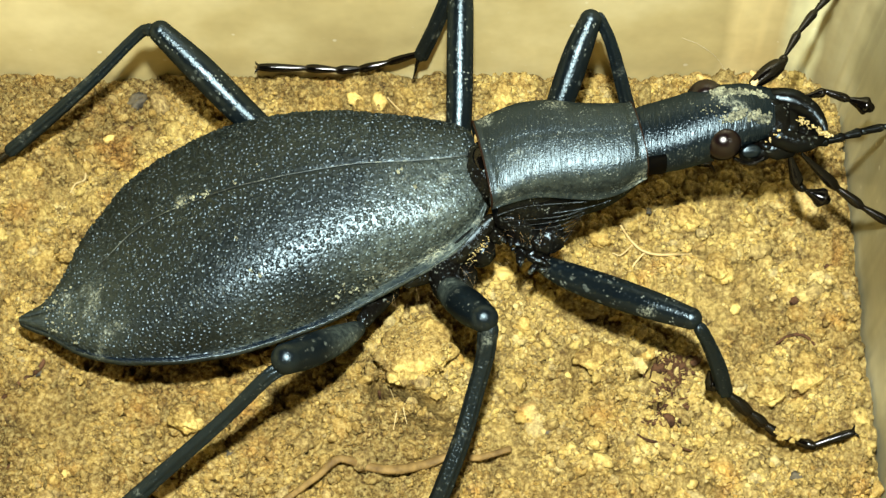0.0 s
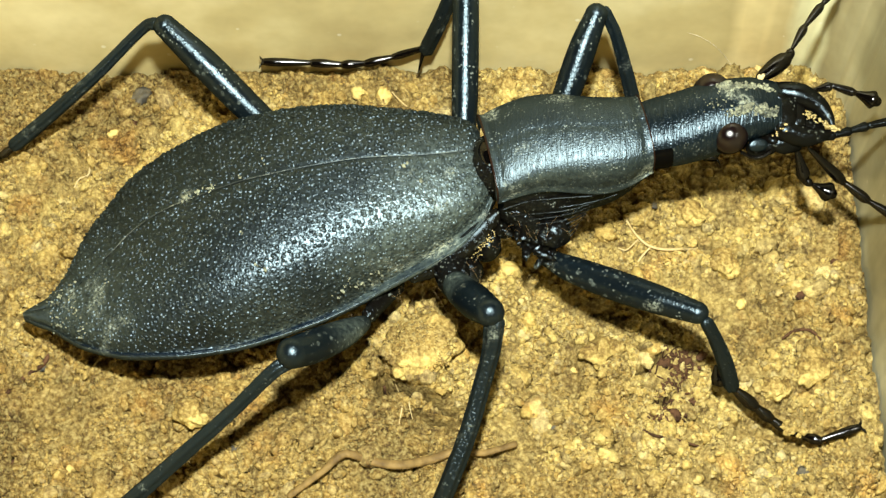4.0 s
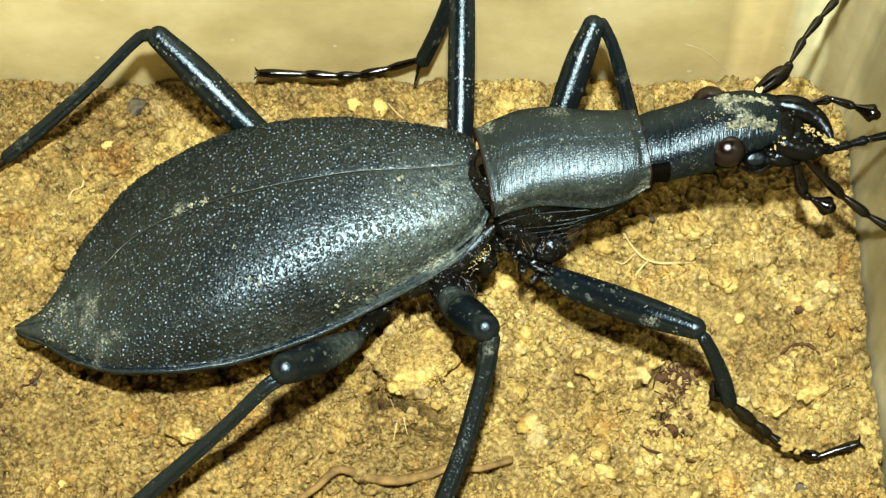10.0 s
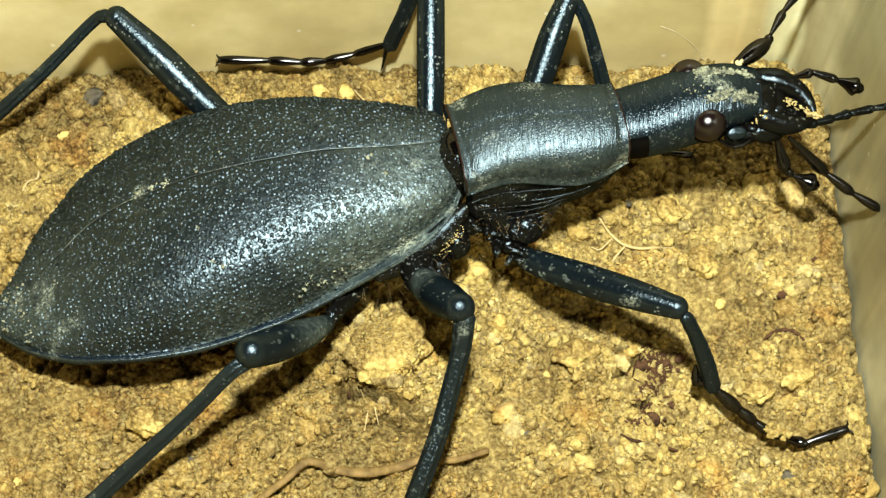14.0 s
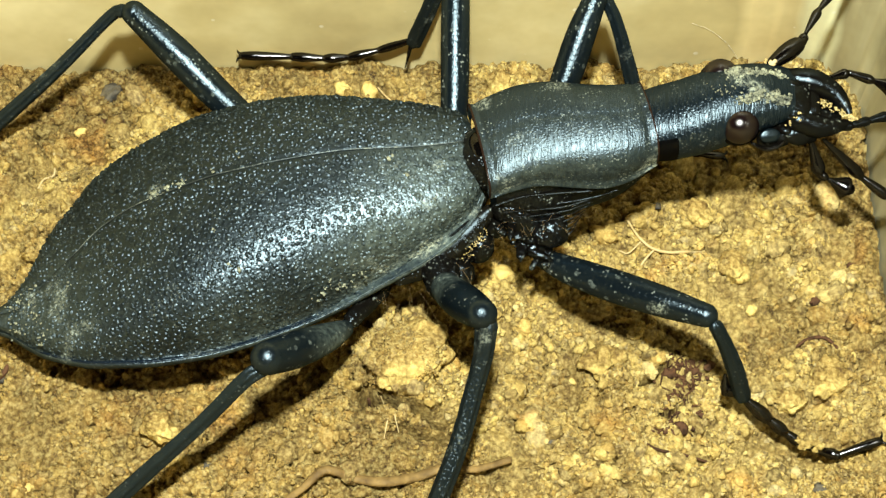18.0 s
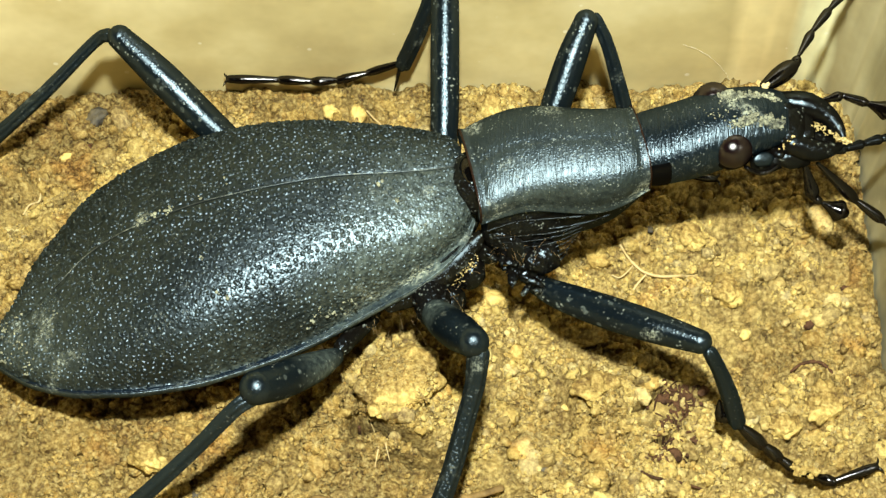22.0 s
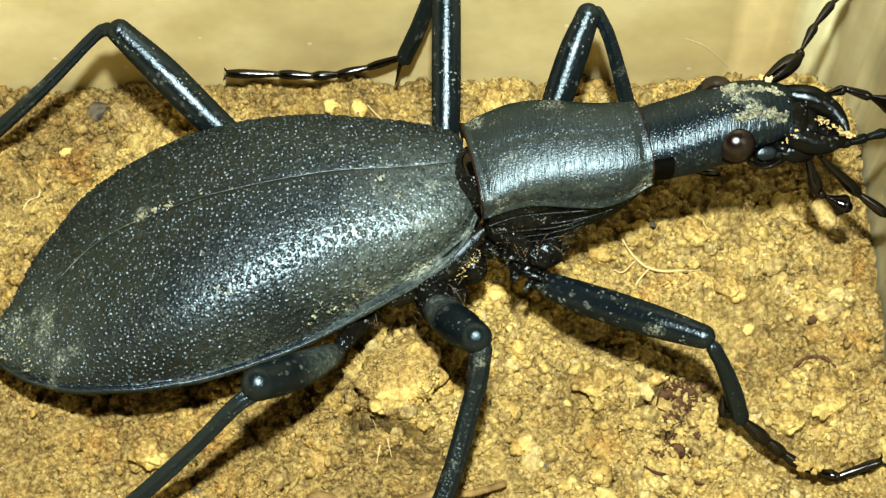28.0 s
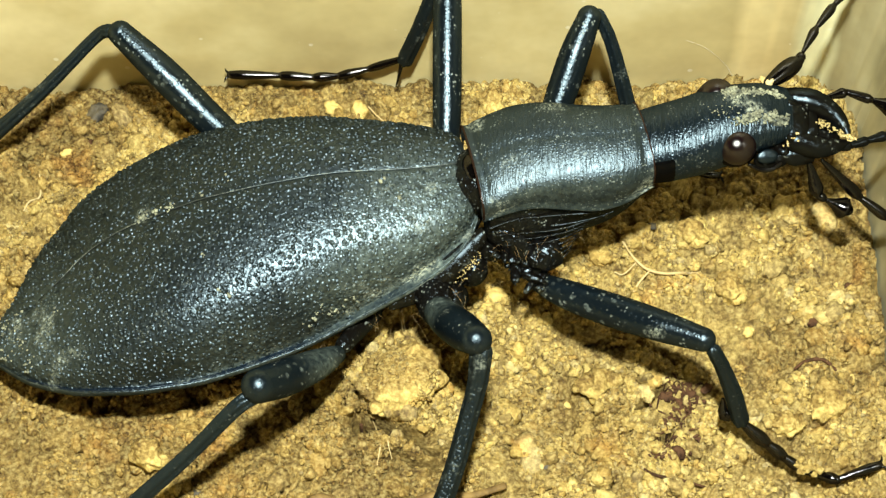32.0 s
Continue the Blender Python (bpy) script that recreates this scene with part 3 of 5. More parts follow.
def build_crumbs(count, lo, hi, power, seed, name, label, detail=1, rough=0.3, sunk=-0.2):
    """Loose grains lying on the soil, as one heap."""
    r = np.random.default_rng(seed)
    base = bmesh.new()
    bmesh.ops.create_icosphere(base, subdivisions=detail, radius=1.0)
    bv = np.array([v.co[:] for v in base.verts])
    bf = np.array([[v.index for v in f.verts] for f in base.faces])
    base.free()
    x, y = r.uniform(-29, 24.2, 2 * count), r.uniform(-19, 12.2, 2 * count)
    # grains keep to high spots; the dark ground stands for shade in pits
    lump = value_noise(x, y, 0.8, 71) + 0.8 * value_noise(x, y, 2.1, 72) + r.uniform(-0.3, 0.3, 2 * count) + 0.9 * (soil_height(x, y) - soil_level(x, y))
    keep = np.argsort(-lump)[:count]
    x, y = x[keep], y[keep]
    size = lo * (hi / lo) ** (r.random(count) ** power)
    z = soil_height(x, y) - size * sunk
    squash = r.uniform(0.6, 1.25, (count, 1, 3))
    # a few swells and dents for each grain, then a fine unevenness
    shape = np.ones((count, len(bv), 1))
    for _ in range(3):
        way = r.normal(size=(count, 3))
        way /= np.linalg.norm(way, axis=1, keepdims=True)
        shape += rough * np.sin(2.4 * np.einsum("vk,ck->cv", bv, way) + r.uniform(0, 6.283, (count, 1)))[..., None] * 0.5
    shape *= 1 + r.uniform(-0.5, 0.5, (count, len(bv), 1)) * rough
    v = bv[None] * shape * squash * size[:, None, None]
    a = r.uniform(0, 6.283, count)
    c, s = np.cos(a)[:, None], np.sin(a)[:, None]
    v = np.stack([v[..., 0] * c - v[..., 1] * s, v[..., 0] * s + v[..., 1] * c, v[..., 2]], -1) + np.stack([x, y, z], -1)[:, None]
    f = bf[None] + (np.arange(count) * len(bv))[:, None, None]
    me = bpy.data.meshes.new(name)
    me.from_pydata((v.reshape(-1, 3) * MM).tolist(), [], f.reshape(-1, 3).tolist())
    me.materials.append(M_CRUMB)
    if detail > 1:
        me.shade_smooth()
    return tagged(new(name, me), label, "soil crumbs", kind="stuff")


build_crumbs(82000, 0.045, 0.16, 1.1, 5, "soil_grains", "fine yellow-brown soil grains scattered over the soil", 1, 0.5, -0.12)
build_crumbs(9500, 0.11, 0.34, 1.8, 6, "soil_crumbs", "loose yellow-brown soil crumbs scattered over the soil", 2, 0.42, 0.22)
build_crumbs(650, 0.34, 0.72, 1.6, 7, "soil_lumps", "larger yellow-brown soil lumps bedded in the soil", 3, 0.40, 0.45)


def build_box():
    """The clear box: one rounded wall round four sides, with a floor."""
    box = thing("plastic_box", (0, 0, -14), "cloudy clear plastic box holding soil and a beetle", "plastic box")
    off = Vector((0, 0, 14 * MM))

    def outline(grow, radius):
        pts = []
        for cx, cy, a0 in ((BOX_R - radius, BOX_B - radius, 0), (BOX_L + radius, BOX_B - radius, 90), (BOX_L + radius, BOX_F + radius, 180), (BOX_R - radius, BOX_F + radius, 270)):
            for k in range(17):
                a = radians(a0 + 90 * k / 16)
                # added flutes: their shading stands for the stripes of bent light in corners
                rib = 0.16 * math.sin(k * 2.4) if 0 < k < 16 else 0.0
                pts.append((cx + (radius + grow + rib) * math.cos(a), cy + (radius + grow + rib) * math.sin(a)))
        return pts

    r = 4.0
    rings = []
    for z, grow in ((-13.0, 0.0), (-6.0, 0.0), (0, 0.25), (10, 0.7), (22, 1.3), (29.5, 1.7), (30.0, 1.9), (30.2, 2.4), (29.8, 2.8), (28.0, 2.7), (10, 2.0), (-6, 1.3), (-13.6, 1.1), (-14.0, 0.4)):
        rings.append([(x, y, z) for x, y in outline(grow, r)])
    bm = skin(rings, closed=True)
    for v in bm.verts:
        v.co += off
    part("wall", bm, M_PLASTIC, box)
    bm = skin([[(x, y, z) for x, y in outline(0.0, r)] for z in (-14.0, -13.0)], closed=True, cap=True)
    for v in bm.verts:
        v.co += off
    part("floor_panel", bm, M_PLASTIC, box)


build_box()


def build_table():
    bm = bmesh.new()
    bmesh.ops.create_cube(bm, size=1.0)
    for v in bm.verts:
        v.co = Vector((v.co.x * 0.34, v.co.y * 0.24, v.co.z * 0.018 - 0.0140 - 0.009))
    bmesh.ops.bevel(bm, geom=bm.edges[:], offset=0.004, segments=2, affect="EDGES")
    top = part("table_top", bm, M_TABLE, None)
    tagged(top, "plain brown table top under the plastic box", "table", kind="structure")


build_table()


# ---- the beetle ----
YAW = radians(12.0)


def body(s, d, z):
    """A place on the beetle: s from its tail towards its head, d to its left, z up."""
    return (-24.0 + s * math.cos(YAW) - d * math.sin(YAW), -6.9 + s * math.sin(YAW) + d * math.cos(YAW), z)


beetle = thing("beetle", (0, 0, 0), "long-necked black ground beetle standing on soil, dusted with mud", "beetle")

EL_W = [(0, 0.14), (0.7, 0.61), (1.5, 1.12), (2.3, 2.05), (3.3, 3.45), (4.2, 4.53), (5.4, 5.48), (6.9, 6.36), (8.6, 6.93), (10.4, 7.22), (11.8, 7.37), (13.5, 7.25), (15.2, 6.96), (16.9, 6.64), (18.5, 6.22), (20, 5.79), (21.6, 5.29), (23.2, 4.83), (24.7, 4.26), (25.7, 3.69), (26.4, 3.12), (26.9, 2.39)]
EL_MID = [(0, 0.25), (2.3, 0.08), (4.2, 0.82), (5.4, 1.04), (6.9, 1.40), (8.6, 1.59), (10.4, 1.81), (13.5, 2.22), (16.9, 2.33), (20, 2.32), (23.2, 2.05), (25.7, 1.96), (26.9, 2.08)]
EL_ROLL = [(0, 14.0), (6, 18.0), (11, 15.0), (16, 8.0), (21, 2.0), (26.9, 0.0)]
EL_LEAN = [(0, 0.0), (2.5, 0.12), (5, 0.24), (8, 0.16), (11, -0.02), (14, -0.07), (17, -0.05), (21, 0.0), (26.9, 0.0)]
EL_EDGE = [(0, 3.0), (4, 3.1), (8, 3.3), (13.5, 3.6), (17, 4.2), (20, 5.0), (24.7, 6.7), (26.9, 7.5)]
EL_TOP = [(0, 3.35), (2.5, 3.95), (5, 5.0), (7.5, 6.5), (10.3, 8.0), (13.4, 9.1), (16, 9.7), (18.5, 9.95), (21, 9.98), (24, 9.78), (26, 9.55), (26.9, 9.25)]

EL_FLAT = [(0, 0.64), (13, 0.58), (20, 0.46), (26.9, 0.32)]


def rim_width(s):
    return curve(s, [(0, 0.22), (10, 0.26), (17, 0.30), (21, 0.45), (25, 0.60), (26.9, 0.45)])


def elytron_point(s, f, sign):
    w, mid, edge, top = curve(s, EL_W), curve(s, EL_MID), curve(s, EL_EDGE), curve(s, EL_TOP)
    inner = w - rim_width(s) * min(1.0, w / 3)
    a = min(f / 0.9, 1.0) * math.pi / 2
    out = max(f - 0.9, 0.0) / 0.1
    d = inner * math.sin(a) ** 0.95 + (w - inner) * out
    z = edge + (top - edge) * max(math.cos(a), 0.0) ** (curve(s, EL_FLAT) if sign < 0 else 0.68) + 0.10 * out**2
    h = z - edge - 0.06 * math.exp(-((d / 0.10) ** 2))
    return rolled(s, sign * (d + 0.012), h)


def rolled(s, d, h):
    """A place over the wing cases' edges: d from the middle, h above; the hind part leans to the left."""
    a = radians(curve(s, EL_ROLL))
    d = d + max(h, 0.0) * curve(s, EL_LEAN)
    return body(s, curve(s, EL_MID) + d * math.cos(a) + h * math.sin(a), curve(s, EL_EDGE) + h * math.cos(a) - d * math.sin(a))


def build_elytron(sign):
    rings = []
    for k in range(131):
        s = 26.9 * (k / 130)
        ring = [elytron_point(s, f / 44, sign) for f in range(45)]
        w, mid, edge = curve(s, EL_W), curve(s, EL_MID), curve(s, EL_EDGE)
        lip = min(0.10, 0.2 * w)
        for out, drop in ((0.6, 0.06), (1.0, -0.04), (0.75, -0.22), (-3.0, -0.40), (-8.0, -0.5)):
            ring.append(rolled(s, sign * max(w + out * lip, 0.02), drop))
        if sign < 0:
            ring = ring[::-1]
        rings.append(ring)
    case = part("elytron", skin(rings), M_ELYTRON, beetle, "granular black wing case with soil dust")
    strip = []
    for k in range(61):
        s = 3.0 + 23.5 * k / 60
        w, wide = curve(s, EL_W), rim_width(s)
        ring = [rolled(s, sign * (w - wide * back), up) for back, up in ((0.95, 0.06), (0.75, 0.05), (0.5, 0.055), (0.25, 0.10), (0.08, 0.16), (-0.02, 0.16), (-0.09, 0.09), (-0.06, 0.0), (0.4, -0.02), (0.95, -0.02))]
        strip.append(ring[::-1] if sign < 0 else ring)
    part("margin", skin(strip, closed=True, cap=True), M_MARGIN, case, "blue-black raised margin")
    if sign > 0:
        seam = [(*rolled(s, 0.0, curve(s, EL_TOP) - curve(s, EL_EDGE) - 0.02), 0.036) for s in (5.0 + 21.4 * k / 40 for k in range(41))]
        part("seam", tube(seam, 2, 6), M_SEAM, case, "thin dusty seam between the wing cases")
    return case


DOME = [(0.0, 0.0, 1.0)] + [(0.70 * math.cos(k * math.pi / 3), 0.70 * math.sin(k * math.pi / 3), 0.70) for k in range(6)] + [(1.05 * math.cos((k + 0.5) * math.pi / 3), 1.05 * math.sin((k + 0.5) * math.pi / 3), -0.25) for k in range(6)]
DOME_FACES = [(0, 1 + k, 1 + (k + 1) % 6) for k in range(6)] + [(1 + k, 7 + k, 1 + (k + 1) % 6) for k in range(6)] + [(1 + (k + 1) % 6, 7 + k, 7 + (k + 1) % 6) for k in range(6)]


def build_granules(sign, case):
    """Low shining grains in uneven cross rows over a wing case, finer towards its tail and edge."""
    r = np.random.default_rng(90 + sign)
    places, ups, sizes, tall = [], [], [], []
    s = 1.6
    while s < 26.6:
        row = np.array([elytron_point(s, f / 60, sign) for f in range(55)])
        ahead = np.array(elytron_point(s + 0.05, 0.5, sign)) - np.array(elytron_point(s - 0.05, 0.5, sign))
        arc = np.r_[0, np.cumsum(np.linalg.norm(np.diff(row, axis=0), axis=1))]
        gap = 0.262 * (0.86 + 0.14 * min(s / 9.0, 1.0))
        for at in np.arange(0.12 + gap * r.uniform(0.2, 0.9), arc[-1], gap):
            at = at + r.normal(0, 0.24) * gap
            k = int(np.clip(np.searchsorted(arc, at) - 1, 0, len(arc) - 2))
            u = (at - arc[k]) / (arc[k + 1] - arc[k])
            across = row[k + 1] - row[k]
            up = np.cross(ahead, across) * sign
            p = row[k] + u * across + ahead / np.linalg.norm(ahead) * r.normal(0, 0.26) * gap
            if up[2] > 0:
                places.append(p)
                up = up / np.linalg.norm(up) + r.normal(0, 0.22, 3)
                ups.append(up / np.linalg.norm(up))
                sizes.append(gap * r.uniform(0.22, 0.62))
                tall.append(r.uniform(0.28, 0.58) * (1 + 0.9 * (at / arc[-1]) ** 2 if sign > 0 else 1))
        s += gap * 0.90
    p, n, size = np.array(places), np.array(ups), np.array(sizes)
    side = np.cross(n, [0.3, 0.9, 0.1])
    side /= np.linalg.norm(side, axis=1, keepdims=True)
    fore = np.cross(n, side)
    d = np.array(DOME)[None] * size[:, None, None]
    v = p[:, None] + side[:, None] * d[..., :1] + fore[:, None] * d[..., 1:2] + n[:, None] * d[..., 2:] * np.array(tall)[:, None, None]
    f = np.array(DOME_FACES)[None] + (np.arange(len(p)) * len(DOME))[:, None, None]
    me = bpy.data.meshes.new("granulation")
    me.from_pydata((v.reshape(-1, 3) * MM).tolist(), [], f.reshape(-1, 3).tolist())
    me.materials.append(M_GRANULE)
    me.shade_smooth()
    ob = new("granulation", me)
    ob.parent = case
    tagged(ob, "rows of fine shining black grains", kind="stuff")


for side in (1, -1):
    build_granules(side, build_elytron(side))

# the belly closes the wing cases from below
rings = []
for k in range(41):
    s = 0.6 + 26.0 * k / 40
    w, mid, edge, top = curve(s, EL_W) * 0.93, curve(s, EL_MID), curve(s, EL_EDGE), curve(s, EL_TOP)
    deep = min(2.3, 0.35 * w + 0.12 * s)
    ring = []
    for n in range(25):
        a = math.pi * n / 24
        ring.append(rolled(s, w * math.cos(a), -0.1 - deep * math.sin(a) ** 0.8 * (1 + 0.05 * math.sin(s * 2.6))))
    rings.append(ring)
part("abdomen", skin(rings), M_UNDER, beetle, "dark segmented belly, soiled")

def lumps(name, centres, count, spread, sizes, mat, parent, label, seed, flat=0.55, long=1.5):
    """Small rough clots strewn about the given places."""
    bm = bmesh.new()
    dice = random.Random(seed)
    for k in range(count):
        c = Vector(centres[k % len(centres)])
        nxt = Vector(centres[(k + 1) % len(centres)])
        if (nxt - c).length < 1.2:
            c = c.lerp(nxt, dice.random())
        p = c + Vector((dice.gauss(0, spread), dice.gauss(0, spread), dice.gauss(0, spread * 0.35)))
        r = dice.uniform(*sizes)
        ball(p, (r * dice.uniform(0.8, long), r * (0.8 if long > 2 else 1.0), r * flat), (dice.uniform(-25, 25), dice.uniform(-25, 25), dice.uniform(0, 180)), 1 if r < 0.09 else 2, 0.55, bm, seed=k + seed)
    return tagged(part(name, bm, mat, parent, label), kind="stuff")


def fuzz(name, starts, count, spread, reach, radius, mat, parent, label, seed, drop=0.5):
    """Fine curved hairs that stand off from the given places."""
    bm = bmesh.new()
    dice = random.Random(seed)
    for k in range(count):
        p = Vector(starts[k % len(starts)]) + Vector((dice.gauss(0, spread), dice.gauss(0, spread), dice.gauss(0, spread * 0.5)))
        way = Vector((dice.uniform(-1, 1), dice.uniform(-1.2, 0.3), dice.uniform(-0.8, 0.7))).normalized() * dice.uniform(*reach)
        tube([(*p, radius), (*(p + way * 0.55 + Vector((0, 0, 0.1))), radius * 0.9), (*(p + way - Vector((0, 0, drop * way.length * 0.4))), radius * 0.4)], 3, 4, bm=bm)
    return tagged(part(name, bm, mat, parent, label), kind="stuff")


# soil stuck to the wing cases: along the seam, on the back and by the edge
lumps("soil_flecks", [elytron_point(s, f, k) for s, f, k in ((13.55, 0.03, 1), (14.9, 0.07, 1), (5.15, 0.2, -1), (13.0, 0.27, -1), (13.75, 0.48, -1), (23.1, 0.2, -1), (22.5, 0.06, -1), (18.3, 0.78, -1), (3.1, 0.08, 1))], 46, 0.13, (0.03, 0.10), M_CRUST, beetle, "pale flecks of dried soil", 31)
lumps("soil_crust", [elytron_point(s, f, k) for s, f, k in ((10.1, 0.0, 1), (10.4, 0.02, 1), (10.9, 0.02, 1), (11.9, 0.01, 1))], 30, 0.11, (0.03, 0.11), M_CRUST, beetle, "pale dried soil along the seam", 37)
lumps("soil_crust", [elytron_point(s, f, -1) for s, f in ((17.2, 0.84), (17.7, 0.83), (18.3, 0.79), (18.9, 0.86), (19.7, 0.83))], 60, 0.20, (0.02, 0.09), M_CRUST, beetle, "pale dried soil by the wing case's edge", 41)
lumps("soil_crust", [elytron_point(s, f, k) for s, f, k in ((1.5, 0.2, -1), (2.4, 0.0, 1), (3.0, 0.3, -1), (3.4, 0.6, -1), (2.2, 0.6, -1))], 120, 0.35, (0.02, 0.08), M_CRUST, beetle, "pale dried soil on the tail", 43)

# chest between the wing cases and the collar shield
bm = bmesh.new()
for at, radii in (((24.6, 1.5, 6.6), (3.2, 2.7, 2.0)), ((27.3, 1.3, 8.6), (1.5, 1.7, 1.5)), ((22.4, 1.9, 5.6), (3.0, 2.9, 1.8))):
    ball(body(*at), radii, (0, 0, 12), 3, 0.10, bm)
for at, radii in (((3.04, -2.28, 6.00), (0.9, 0.9, 1.0)), ((2.01, -3.29, 5.20), (0.85, 0.95, 1.0)), ((1.06, -4.71, 4.80), (0.8, 0.8, 0.9))):
    ball(at, radii, (0, 20, 30), 3, 0.16, bm, seed=at[0])
chest = part("metathorax", bm, M_UNDER, beetle, "muddy black chest between the leg bases")
part("side_plate", tube([(2.61, -2.32, 7.20, 0.35), (1.93, -2.84, 6.70, 0.62), (1.05, -3.50, 6.20, 0.75), (0.05, -4.16, 5.70, 0.75), (-1.04, -4.73, 5.30, 0.60), (-1.98, -5.19, 5.10, 0.35)], 6, 14), M_PLATE, beetle, "dull brown-black side plate under the wing case")
GOLDEN = plain_material("golden_hair", (0.34, 0.22, 0.08), (0.16, 0.10, 0.04), 1500, 0.4, 0.01, 0.5)
fuzz("hairs", [(1.8, -3.9, 6.2), (1.2, -4.6, 5.6), (3.2, -3.2, 7.0), (0.2, -5.2, 5.4)], 26, 0.5, (0.5, 1.4), 0.007, GOLDEN, chest, "fine golden hairs", 8)
fuzz("hairs", [(-1.2, -5.4, 4.6), (-2.75, -5.9, 4.2), (-3.8, -6.4, 4.0), (-5.0, -6.9, 3.8)], 22, 0.4, (0.6, 1.5), 0.006, GOLDEN, chest, "fine golden hairs", 9)
lumps("mud_clots", [(1.75, -3.85, 6.5), (2.1, -3.4, 6.7), (1.4, -4.4, 6.1)], 110, 0.22, (0.012, 0.05), M_AMBER, chest, "golden mud stuck to the chest", 10)
lumps("coxal_folds", [(3.43, -3.0, 7.2), (4.19, -3.45, 6.5), (4.8, -3.9, 6.2), (5.5, -4.2, 5.9)], 40, 0.30, (0.10, 0.34), M_UNDER, chest, "lumpy black folds at the front leg's base", 13, 0.6, 3.0)
lumps("coxal_folds", [(0.31, -5.9, 6.0), (0.0, -5.2, 5.8), (0.6, -6.3, 6.2)], 34, 0.30, (0.10, 0.32), M_UNDER, chest, "lumpy black folds at the middle leg's base", 15, 0.6, 3.0)
part("coxa", ball((5.75, -3.15, 6.6), (1.05, 0.9, 0.95), (0, 0, 20), 4, 0.18), M_UNDER, beetle, "rounded black base joint of the front leg")
part("scutellum", ball(body(27.0, 1.4, 9.7), (0.55, 0.85, 0.45), (0, -15, 12), 3), M_GLOSS, beetle)

PR_W = [(26.9, 2.58), (27.6, 2.60), (28.8, 2.65), (30, 2.72), (31.2, 2.77), (32.5, 2.68), (34, 2.46), (35.2, 2.19), (35.55, 2.14)]
PR_MID = [(26.9, 1.18), (29, 1.45), (30, 1.41), (31.5, 1.12), (32.5, 0.81), (34, 0.54), (35.55, 0.54)]
PR_EDGE = [(26.9, 9.35), (28.5, 9.45), (30, 9.4), (31.5, 9.2), (33, 9.15), (34.5, 9.5), (35.55, 9.9)]
PR_TOP = [(26.9, 10.7), (28.5, 11.2), (30.5, 11.6), (33, 11.9), (35, 11.9), (35.55, 11.75)]


def build_pronotum():
    rings = []
    for k in range(61):
        s = 26.9 + 8.65 * k / 60
        w, mid, edge, top = curve(s, PR_W), curve(s, PR_MID), curve(s, PR_EDGE), curve(s, PR_TOP)
        end = min(s - 26.9, 35.55 - s)
        rim = 0.10 * math.exp(-((end / 0.16) ** 2)) - 0.10 * math.exp(-(((end - 0.35) / 0.16) ** 2))
        ring = []
        for n in range(-28, 29):
            a = n / 28 * math.pi / 2
            groove = 0.035 * math.exp(-((n / 1.0) ** 2))
            ring.append(body(s, mid + w * math.sin(a), edge + (top - edge) * math.cos(a) ** 0.45 - groove + rim))
        for out, drop in ((1.03, -0.04), (1.02, -0.16), (0.9, -0.24)):
            ring.append(body(s, mid + w * out, edge + drop))
            ring.insert(0, body(s, mid - w * out, edge + drop))
        rings.append(ring[::-1])
    rings.insert(0, [tuple(c - 0.25 * (c - m) if i < 2 else c - 0.5 for i, (c, m) in enumerate(zip(p, body(27.1, 1.35, 0)))) for p in rings[0]])
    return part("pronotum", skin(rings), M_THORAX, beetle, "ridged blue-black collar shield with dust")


shield = build_pronotum()


def shield_rim(s, drop, radius):
    w, mid, edge, top = curve(s, PR_W), curve(s, PR_MID), curve(s, PR_EDGE), curve(s, PR_TOP)
    return tube([(*body(s + 0.02 * math.cos(a), mid + w * 1.005 * math.sin(a), edge + (top - edge) * max(math.cos(a), 0) ** 0.45 + drop), radius) for a in (math.pi / 2 * n / 12 for n in range(-12, 13))], 2, 8)


part("rim", shield_rim(35.53, 0.05, 0.05), M_RIM, shield, "thin red-brown front edge of the shield")
part("rim", shield_rim(26.92, 0.05, 0.06), M_RIM, shield, "thin red-brown hind edge of the shield")

rings = []
for k in range(33):
    s = 27.3 + 8.3 * k / 32
    w, mid, edge = curve(s, PR_W) * 0.97, curve(s, PR_MID), curve(s, PR_EDGE)
    deep = 3.8 * math.sin(math.pi * (0.12 + 0.80 * k / 32)) ** 0.7
    swell = 0.02 + 1.05 * math.exp(-(((s - 29.3) / 1.9) ** 2))
    ring = []
    for n in range(41):
        a = math.pi * n / 40
        wide = math.copysign(abs(math.cos(a)) ** 0.45, math.cos(a)) * (0.93 + swell * math.sin(a))
        ring.append(body(s, mid + w * wide, edge - 0.15 - deep * math.sin(a) ** 0.9 + 0.10 * math.sin(11 * a + 0.5 * s)))
    rings.append(ring)
under = part("prosternum", skin(rings), M_UNDER, beetle, "folded muddy underside of the collar")
part("fold", tube([(2.94, -2.80, 8.70, 0.05), (4.36, -2.31, 8.70, 0.06), (6.06, -2.06, 8.60, 0.06), (8.06, -1.88, 8.60, 0.06), (9.59, -1.59, 8.90, 0.05), (10.74, -1.17, 9.30, 0.04)], 6, 8), M_PLATE, under)
part("fold", tube([(3.60, -2.75, 8.00, 0.05), (5.16, -2.39, 7.90, 0.06), (6.71, -2.18, 7.90, 0.06), (8.24, -1.99, 8.20, 0.05), (9.15, -1.80, 8.50, 0.04)], 6, 8), M_UNDER, under)
part("fold", tube([(3.93, -2.84, 7.40, 0.04), (5.18, -2.60, 7.20, 0.06), (6.27, -2.44, 7.30, 0.06), (7.19, -2.22, 7.70, 0.04)], 6, 8), M_UNDER, under)
